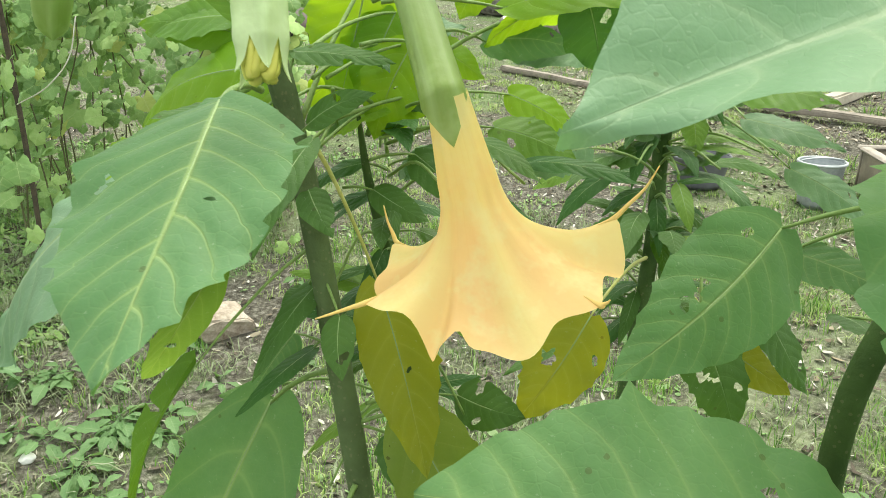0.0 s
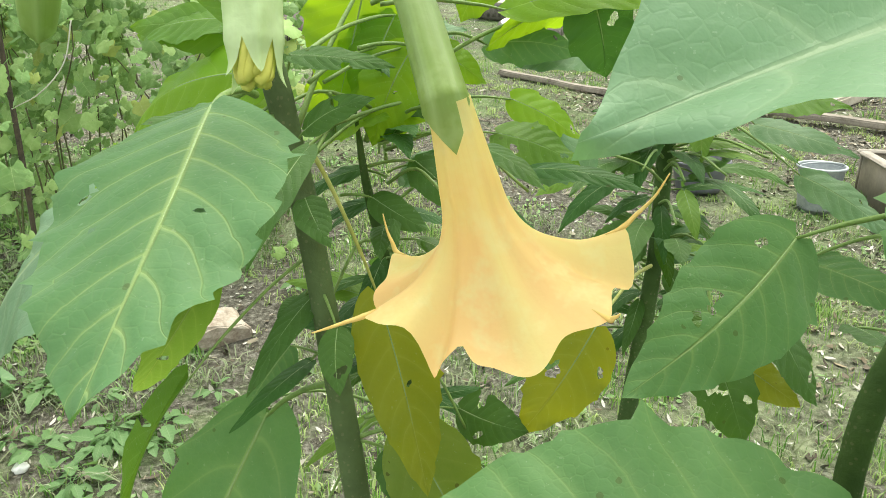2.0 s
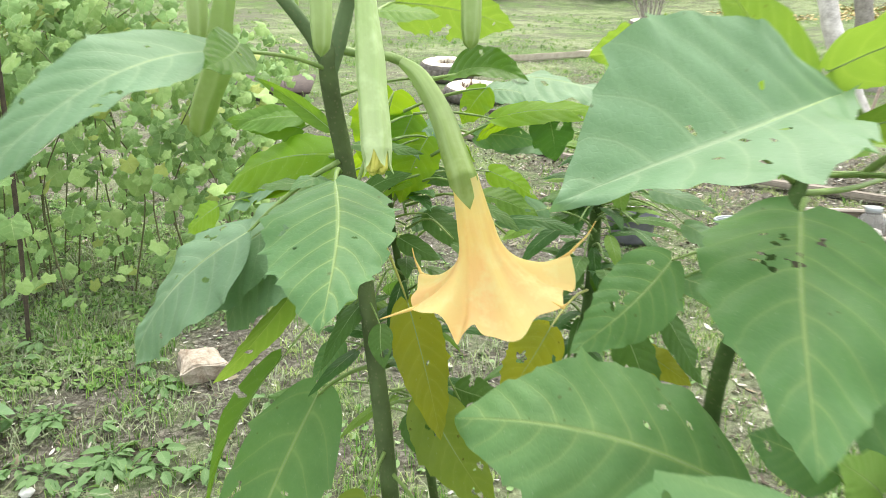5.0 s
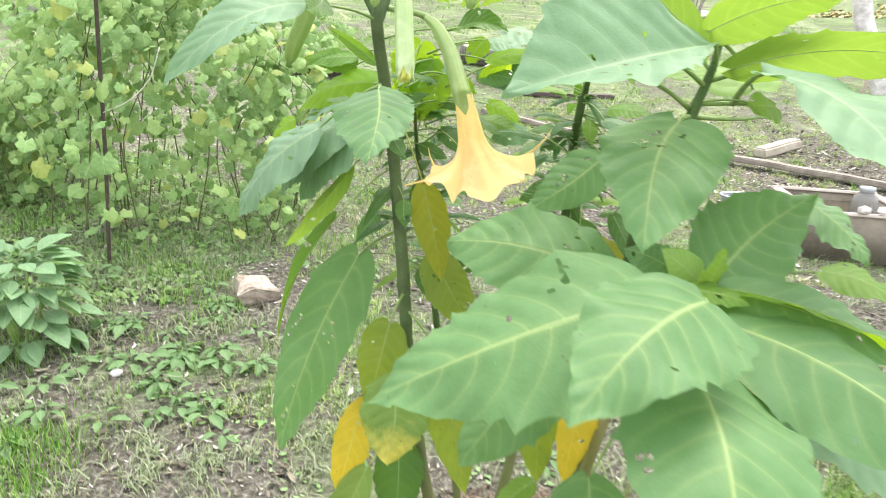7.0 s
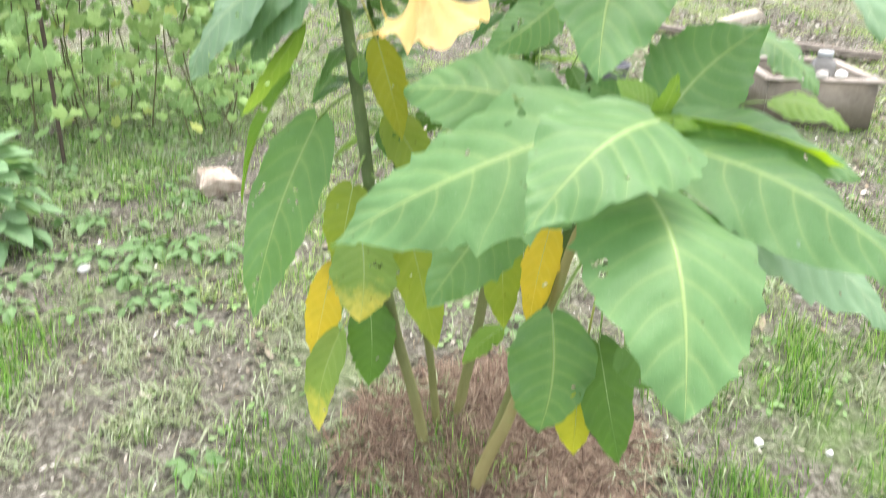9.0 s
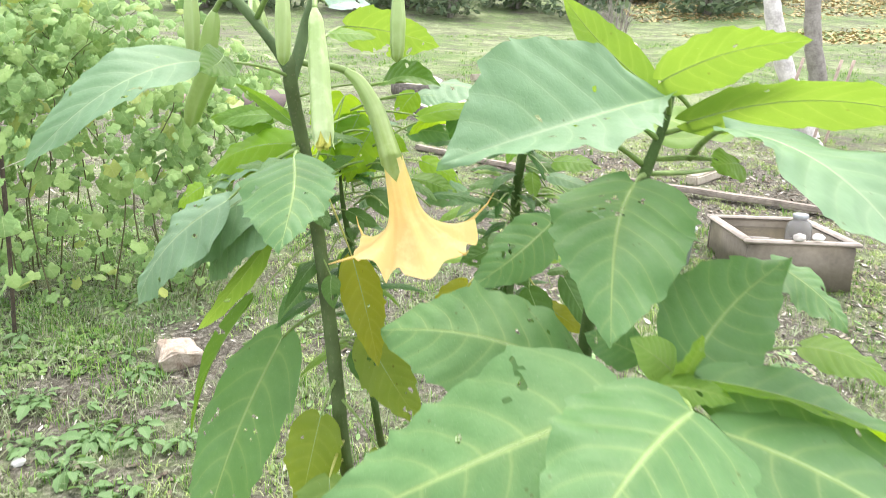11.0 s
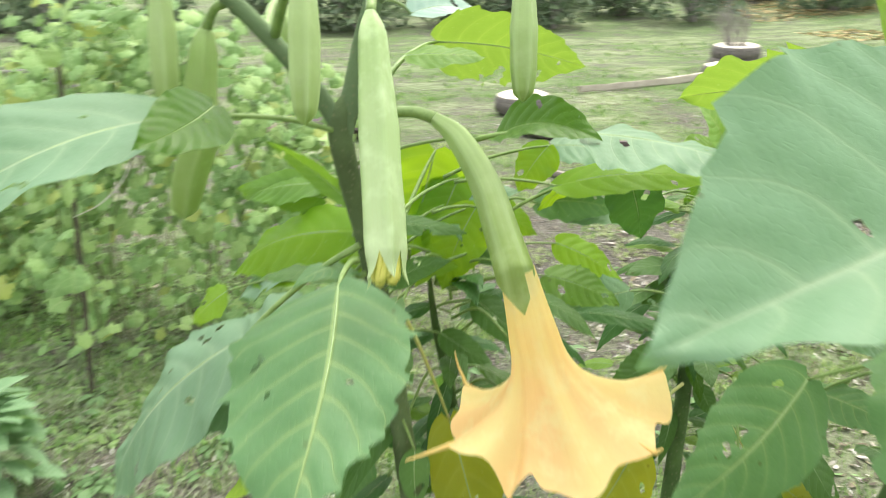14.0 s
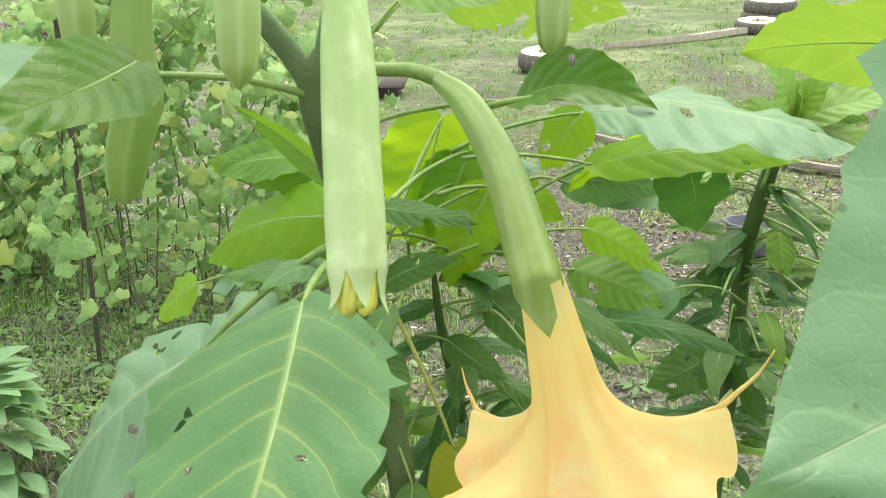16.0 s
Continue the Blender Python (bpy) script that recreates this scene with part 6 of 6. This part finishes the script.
# vine bed
def vine():
    t = thing("climbing_vine", (-1.5, 2.6, slope(-1.5, 2.6)), "sprawling vine with pale green lobed leaves climbing on stakes", "vine")
    inv = Matrix.Translation(t.location).inverted()
    rng = random.Random(9)
    meshes = [lobed_mesh("vine_leaf", VINE if k < 4 else VINE_Y, 0.085 + 0.012 * (k % 3), 0.4 + 0.2 * (k % 2), k) for k in range(5)]
    near, far = [], []
    strands = []
    for k in range(72):
        x = rng.uniform(-3.6, -0.70)
        y = 2.15 + 0.55 * rng.random() + 0.30 * max(0, -x - 1.2) + (0.9 * rng.random() if k % 3 == 0 else 0)
        top = 1.62 if x > -1.55 else 1.62 - 0.75 * min(1, (-x - 1.55) / 0.5)
        if x > -1.0:
            top = 1.50 if x < -0.82 else 1.28
        top += rng.uniform(-0.25, 0.1) + 0.05 * (y - 2.2)
        g = slope(x, y)
        pts = [Vector((x, y, g)), Vector((x + rng.uniform(-0.1, 0.1), y + rng.uniform(-0.05, 0.1), g + (top - g) * 0.4)), Vector((x + rng.uniform(-0.18, 0.18), y + rng.uniform(-0.1, 0.1), g + (top - g) * 0.75)), Vector((x + rng.uniform(-0.3, 0.3), y + rng.uniform(-0.15, 0.1), top))]
        strands.append(pts)
        bm = bmesh.new()
        tube(bm, pts, [0.0035, 0.0028, 0.002, 0.001], 5, 5)
        p = part("vine_stem", bm, VINE_STEM, t)
        p.matrix_parent_inverse = inv
        line = smooth_path(pts, 10)
        for c in line:
            h = (c.z - g) / max(0.1, top - g)
            for _ in range(5):
                if rng.random() > 0.10 + 0.56 * max(0.0, min(1.0, h * 1.2)) ** 1.4:
                    continue
                q = c + Vector((rng.uniform(-0.14, 0.14), rng.uniform(-0.16, 0.10), rng.uniform(-0.06, 0.08)))
                q.z = max(q.z, g + 0.05)
                m = Matrix.Translation(q) @ Euler((radians(rng.uniform(20, 85)), radians(rng.uniform(-30, 30)), radians(rng.uniform(-60, 60)))).to_matrix().to_4x4() @ Matrix.Rotation(radians(180 + rng.uniform(-50, 50)), 4, "Z") @ Matrix.Scale(rng.uniform(0.28, 0.62) + 0.32 * rng.random() ** 3, 4)
                me = rng.choice(meshes) if rng.random() < 0.35 else rng.choice(meshes[:4])
                (near if q.y < 2.5 and -2.0 < q.x and len(near) < 290 else far).append((me, m))
    for k in range(46):
        h = rng.uniform(0.62, 1.5)
        q = Vector((-1.29 + rng.gauss(0, 0.10), 2.02 - rng.uniform(0.02, 0.14), h))
        m = Matrix.Translation(q) @ Euler((radians(rng.uniform(30, 85)), radians(rng.uniform(-30, 30)), radians(rng.uniform(-60, 60)))).to_matrix().to_4x4() @ Matrix.Rotation(radians(180 + rng.uniform(-50, 50)), 4, "Z") @ Matrix.Scale(rng.uniform(0.3, 0.75), 4)
        far.append((rng.choice(meshes), m))
    for me, m in near:
        ob = new("leaf", me)
        ob.parent = t
        ob.matrix_basis = m
        ob.matrix_parent_inverse = inv
    mats = [VINE, VINE_Y]
    ob = joined("foliage", [(me, m, 0 if me.materials[0] == VINE else 1) for me, m in far], mats, t)
    ob.matrix_parent_inverse = inv
    ob["kind"] = "stuff"


vine()

# ---- weeds, grass, litter ----
def scatter_blades(name, count, region, size, mat, label, category, test, lean=0.5, width=0.10, seed=1, clump=6):
    rng = random.Random(seed)
    v, f = [], []
    x0, x1, y0, y1 = region
    made = 0
    while made < count:
        cx, cy = rng.uniform(x0, x1), rng.uniform(y0, y1)
        made += clump
        if not test(cx, cy, rng):
            continue
        for _ in range(clump):
            x, y = cx + rng.gauss(0, size * 0.5), cy + rng.gauss(0, size * 0.5)
            z = slope(x, y) - 0.004
            h = size * rng.uniform(0.5, 1.25)
            a = rng.uniform(0, 6.283)
            dx, dy = math.cos(a) * lean * h * rng.random(), math.sin(a) * lean * h * rng.random()
            wx, wy = -math.sin(a) * h * width * 0.5, math.cos(a) * h * width * 0.5
            i = len(v)
            v += [(x - wx, y - wy, z), (x + wx, y + wy, z), (x + dx * 0.35 + wx * 0.8, y + dy * 0.35 + wy * 0.8, z + h * 0.6), (x + dx * 0.35 - wx * 0.8, y + dy * 0.35 - wy * 0.8, z + h * 0.6), (x + dx, y + dy, z + h * (1 - 0.35 * lean * rng.random()))]
            f += [(i, i + 1, i + 2, i + 3), (i + 3, i + 2, i + 4)]
    ob = part(name, (v, f), mat)
    return tagged(ob, label, category, kind="stuff")


scatter_blades("grass", 42000, (-2.4, 2.4, -0.2, 3.2), 0.035, GRASS, "sparse short grass on the garden soil", "grass", lambda x, y, r: bare(x, y) < 0.02 + 0.30 * r.random(), 0.8, 0.07, 1, 8)
scatter_blades("grass", 26000, (-1.9, 1.6, 0.1, 2.6), 0.055, GRASS, "taller tufts of green grass", "grass", lambda x, y, r: noise.noise(Vector((x * 2.7, y * 2.7, 2.0))) > 0.22 and bare(x, y) < 0.45, 0.9, 0.05, 2, 14)
scatter_blades("dry_grass", 22000, (-1.7, 1.7, -0.1, 2.8), 0.04, DRYGRASS, "withered grey-green grass on trodden soil", "grass", lambda x, y, r: noise.noise(Vector((x * 4, y * 4, 12.0))) > -0.1, 1.6, 0.09, 8, 9)
scatter_blades("grass", 17000, (-3.0, -0.7, 1.6, 3.8), 0.028, CLOVER, "low green growth under the vine", "grass", lambda x, y, r: noise.noise(Vector((x * 3.5, y * 3.5, 21.0))) > -0.25 + 1.5 * max(0, max(abs(x + 1.85) / 1.15, abs(y - 2.7) / 1.1) - 0.7), 1.2, 0.16, 10, 10)
scatter_blades("mossy_grass", 110000, (-0.7, 4.2, 1.0, 6.5), 0.028, MOSS, "pale mossy grass in patches behind the shrub", "grass", lambda x, y, r: noise.noise(Vector((x * 2.1, y * 2.1, 57.0))) > r.uniform(-0.25, 0.3), 1.4, 0.13, 55, 12)
scatter_blades("grass", 6000, (-0.75, 0.2, 0.12, 0.62), 0.048, GRASS, "bright green grass tufts round the mulch", "grass", lambda x, y, r: noise.noise(Vector((x * 5.1, y * 5.1, 5.0))) > 0.24, 0.9, 0.055, 6, 26)
scatter_blades("grass", 9000, (0.55, 1.3, 0.2, 1.1), 0.06, GRASS, "bright green grass tufts beside the mulch", "grass", lambda x, y, r: noise.noise(Vector((x * 4.1, y * 4.1, 6.0))) > 0.1, 0.8, 0.05, 7, 16)
scatter_blades("grass", 75000, (-6, 9, 3.0, 14), 0.05, GRASS, "short lawn grass further up the slope", "grass", lambda x, y, r: bare(x, y) < 0.35 and noise.noise(Vector((x * 1.4, y * 1.4, 6.0))) > r.uniform(-0.25, 0.25), 0.9, 0.09, 3, 10)
scatter_blades("dry_grass", 22000, (-5, 8, 3.2, 13), 0.045, DRYGRASS, "withered tufts in the lawn", "grass", lambda x, y, r: noise.noise(Vector((x * 0.9, y * 0.9, 26.0))) > r.uniform(-0.2, 0.4), 1.3, 0.09, 11, 9)
scatter_blades("grass", 30000, (-14, 20, 12, 26), 0.07, GRASS, "lawn on the far slope", "grass", lambda x, y, r: noise.noise(Vector((x * 0.5, y * 0.5, 1.0))) > r.uniform(-0.4, 0.2), 0.8, 0.12, 4, 8)

scatter_blades("grass", 16000, (-1.9, -0.72, 0.25, 1.25), 0.055, GRASS, "lush green grass along the path", "grass", lambda x, y, r: noise.noise(Vector((x * 2.2, y * 2.2, 8.0))) > -0.15 + 0.5 * max(0, x + 1.0) + 1.6 * max(0, max(abs(x + 1.3) / 0.6, abs(y - 0.75) / 0.5) - 0.55), 0.9, 0.06, 9, 14)


def scatter_flakes(name, count, region, size, mat, label, category, test, seed, long=1.0, clear=0.0):
    """Loose flat bits lying at all angles on the ground."""
    rng = random.Random(seed)
    v, f = [], []
    x0, x1, y0, y1 = region
    for _ in range(count):
        x, y = rng.uniform(x0, x1), rng.uniform(y0, y1)
        if not test(x, y, rng):
            continue
        s = size * rng.uniform(0.4, 1.3)
        c = Vector((x, y, slope(x, y) + 0.004 + 0.3 * s * rng.random()))
        m = Euler((rng.gauss(0, 0.35), rng.gauss(0, 0.35), rng.uniform(0, 6.28))).to_matrix()
        a, b = s * long, s / long
        i = len(v)
        v += [c + m @ Vector(p) for p in ((-a, 0, 0.1 * s), (-a * 0.2, -b * 0.6, 0), (a * 0.6, -b * 0.45, 0.02 * s), (a, 0, 0.18 * s), (a * 0.4, b * 0.55, 0.05 * s), (-a * 0.4, b * 0.5, 0))]
        f.append((i, i + 1, i + 2, i + 3, i + 4, i + 5))
    ob = part(name, (v, f), mat, None, "", False)
    return tagged(ob, label, category, kind="stuff")


scatter_flakes("leaf_litter", 24000, (-2.2, 2.6, -0.2, 4.5), 0.0055, LITTER, "dry leaf crumbs and wood chips on soil", "litter", lambda x, y, r: bare(x, y) > r.uniform(-0.5, 0.5), 21, 1.5)
scatter_flakes("leaf_litter", 700, (-2.0, 2.8, 0.75, 5.0), 0.017, LITTER, "larger curled dry leaves on soil", "litter", lambda x, y, r: bare(x, y) > r.uniform(-0.3, 0.6), 22, 1.3)
scatter_flakes("leaf_litter", 9000, (0.6, 3.8, 1.6, 6.0), 0.014, LITTER, "dry leaves and chips round the trough", "litter", lambda x, y, r: noise.noise(Vector((x * 2, y * 2, 16.0))) > r.uniform(-0.4, 0.3), 28, 1.3)
scatter_blades("dry_grass", 12000, (-2.8, -0.7, 1.5, 3.2), 0.04, DRYGRASS, "withered grass and stalks under the vine", "grass", lambda x, y, r: noise.noise(Vector((x * 3.7, y * 3.7, 81.0))) > -0.05, 1.6, 0.09, 38, 9)
scatter_flakes("pale_chips", 7000, (-2.6, 3.0, 0.9, 5.2), 0.008, CHIP, "pale chips and bleached leaf bits on the soil", "litter", lambda x, y, r: noise.noise(Vector((x * 3, y * 3, 61.0))) > r.uniform(-0.3, 0.5), 36, 1.3)
scatter_flakes("soil_clods", 9000, (-2.6, 3.0, 0.9, 5.2), 0.013, CLOD, "dark clods and rotten leaves on the soil", "soil", lambda x, y, r: noise.noise(Vector((x * 2.5, y * 2.5, 71.0))) > r.uniform(-0.3, 0.4), 37, 1.2)
scatter_flakes("golden_leaves", 26000, (9, 28, 19, 38), 0.065, GOLDLITTER, "golden fallen leaves covering the bank", "fallen leaves", lambda x, y, r: noise.noise(Vector((x * 0.3, y * 0.3, 4))) > -0.35, 23)
scatter_flakes("straw_mulch", 80000, (-0.35, 0.65, 0.2, 1.05), 0.0105, STRAW, "brown straw mulch heaped at the shrub's foot", "mulch", lambda x, y, r: math.hypot((x - 0.18) / 0.40, (y - 0.56) / 0.36) < 0.34 + 0.5 * r.random() + 0.25 * noise.noise(Vector((x * 6, y * 6, 2.0))), 24, 4.5)
scatter_flakes("soil_clods", 2600, (-0.3, 0.62, 0.2, 1.0), 0.010, CLOD, "dark soil crumbs among the mulch", "soil", lambda x, y, r: math.hypot((x - 0.18) / 0.40, (y - 0.56) / 0.36) < 0.9 and noise.noise(Vector((x * 8, y * 8, 30.0))) > -0.1, 33, 1.1)
scatter_blades("grass", 3000, (-0.42, 0.02, 0.16, 0.50), 0.05, GRASS, "bright green grass tufts growing into the mulch", "grass", lambda x, y, r: noise.noise(Vector((x * 7.1, y * 7.1, 45.0))) > 0.12, 0.7, 0.045, 34, 26)
scatter_blades("dry_grass", 26000, (-1.5, 0.0, -0.1, 1.2), 0.032, DRYGRASS, "tufts of flattened grey-green grass on the path", "grass", lambda x, y, r: noise.noise(Vector((x * 6.0, y * 6.0, 52.0))) > 0.2, 1.8, 0.13, 35, 22)
scatter_flakes("low_weeds", 15000, (-2.8, -0.72, 1.75, 3.6), 0.017, BEDWEED, "broad small weeds under the vine", "weeds", lambda x, y, r: noise.noise(Vector((x * 3.1, y * 3.1, 19.0))) > r.uniform(-0.4, 0.3), 29, 1.2)
scatter_flakes("low_weeds", 11000, (-2.2, 2.0, 0.2, 3.6), 0.011, CLOVER, "small clover-like weeds", "weeds", lambda x, y, r: noise.noise(Vector((x * 3.1, y * 3.1, 9.0))) > 0.12 and bare(x, y) < 0.6, 25)

scatter_flakes("leaf_litter", 22000, (-4, 6, 3.5, 11), 0.012, LITTER, "dry leaf crumbs strewn over the lawn", "litter", lambda x, y, r: noise.noise(Vector((x * 1.4, y * 1.4, 6.0))) < r.uniform(-0.3, 0.5), 26, 1.4)
scatter_blades("dry_grass", 15000, (-1.7, 1.8, -0.1, 2.4), 0.042, DRYGRASS, "flattened grey-green grass on trodden soil", "grass", lambda x, y, r: noise.noise(Vector((x * 3.3, y * 3.3, 15.0))) > r.uniform(-0.15, 0.4) and math.hypot(x - 0.16, y - 0.58) > 0.3, 2.4, 0.10, 27, 10)


def rosettes():
    """Broad-leaved weeds, each a flat rosette."""
    rng = random.Random(31)
    meshes = [blade_mesh("weed_leaf", WEED, lambda v: 0.27 * math.sin(math.pi * min(1, 0.05 + v * 0.95)) ** 0.8 * (1 + 0.16 * math.sin(v * 22)), 0.06 + 0.012 * k, 0.5) for k in range(3)]
    made = 0
    while made < 70:
        if made < 40:
            x, y = rng.gauss(-0.90, 0.26), rng.gauss(1.36, 0.20)
        else:
            x, y = rng.uniform(-1.6, 1.5), rng.uniform(0.2, 2.4)
            if bare(x, y) > 0.5:
                continue
        t = thing("weed_rosette", (x, y, slope(x, y)), "flat rosette of pale green broad-leaved weed on soil", "weed", "weeds")
        n = rng.randint(5, 8)
        s = rng.uniform(0.4, 0.8)
        for k in range(n):
            ob = new("leaf", rng.choice(meshes))
            ob.parent = t
            a = k * 6.283 / n + rng.uniform(-0.3, 0.3)
            ob.matrix_basis = Matrix.Translation((0.03 * s * math.cos(a), 0.03 * s * math.sin(a), 0.014 + 0.02 * rng.random())) @ leaf_turn(rng, a, 4) @ Matrix.Scale(s * rng.uniform(0.7, 1.1), 4)
        made += 1


rosettes()


# ---- far bank of bushes ----
def far_bush(x, y, r, h, seed):
    rng = random.Random(seed)
    t = thing("distant_bush", (x, y, slope(x, y)), "dim green bush on the far bank", "bush", "far bushes")
    for k in range(5):
        bm = bmesh.new()
        a = rng.uniform(0, 6.28)
        e = Vector((r * 0.6 * math.cos(a), r * 0.6 * math.sin(a), h * 0.8))
        tube(bm, [(0, 0, -0.2), e * 0.5, e], [0.08, 0.05, 0.015], 6, 3)
        part("limb", bm, GREYBARK, t)
    v, f = [], []
    for k in range(900):
        a, u = rng.uniform(0, 6.283), rng.random() ** 0.6
        z = rng.uniform(0.02, 1.0)
        rr = r * u * math.sqrt(max(0.05, 1 - (z - 0.4) ** 2 * 1.7)) * (0.8 + 0.35 * noise.noise(Vector((math.cos(a) * 2 + seed, math.sin(a) * 2, z * 3))))
        c = Vector((rr * math.cos(a), rr * math.sin(a), z * h))
        m = Euler((rng.uniform(-1, 1), rng.uniform(-1, 1), rng.uniform(0, 6.28))).to_matrix()
        s = rng.uniform(0.10, 0.24)
        i = len(v)
        v += [c + m @ Vector(p) for p in ((-s, 0, 0), (0, -s * 0.5, 0.1 * s), (s, 0, 0), (0, s * 0.5, 0.1 * s))]
        f.append((i, i + 1, i + 2, i + 3))
    p = part("foliage", (v, f), FARFOLIAGE, t)
    p["kind"] = "stuff"


rng = random.Random(77)
for k in range(30):
    far_bush(-24 + k * 1.75 + rng.uniform(-0.7, 0.7), 29 + rng.uniform(-2.5, 4.0) - (4 if k < 8 else 0), rng.uniform(1.3, 2.4), rng.uniform(1.8, 3.6), k)
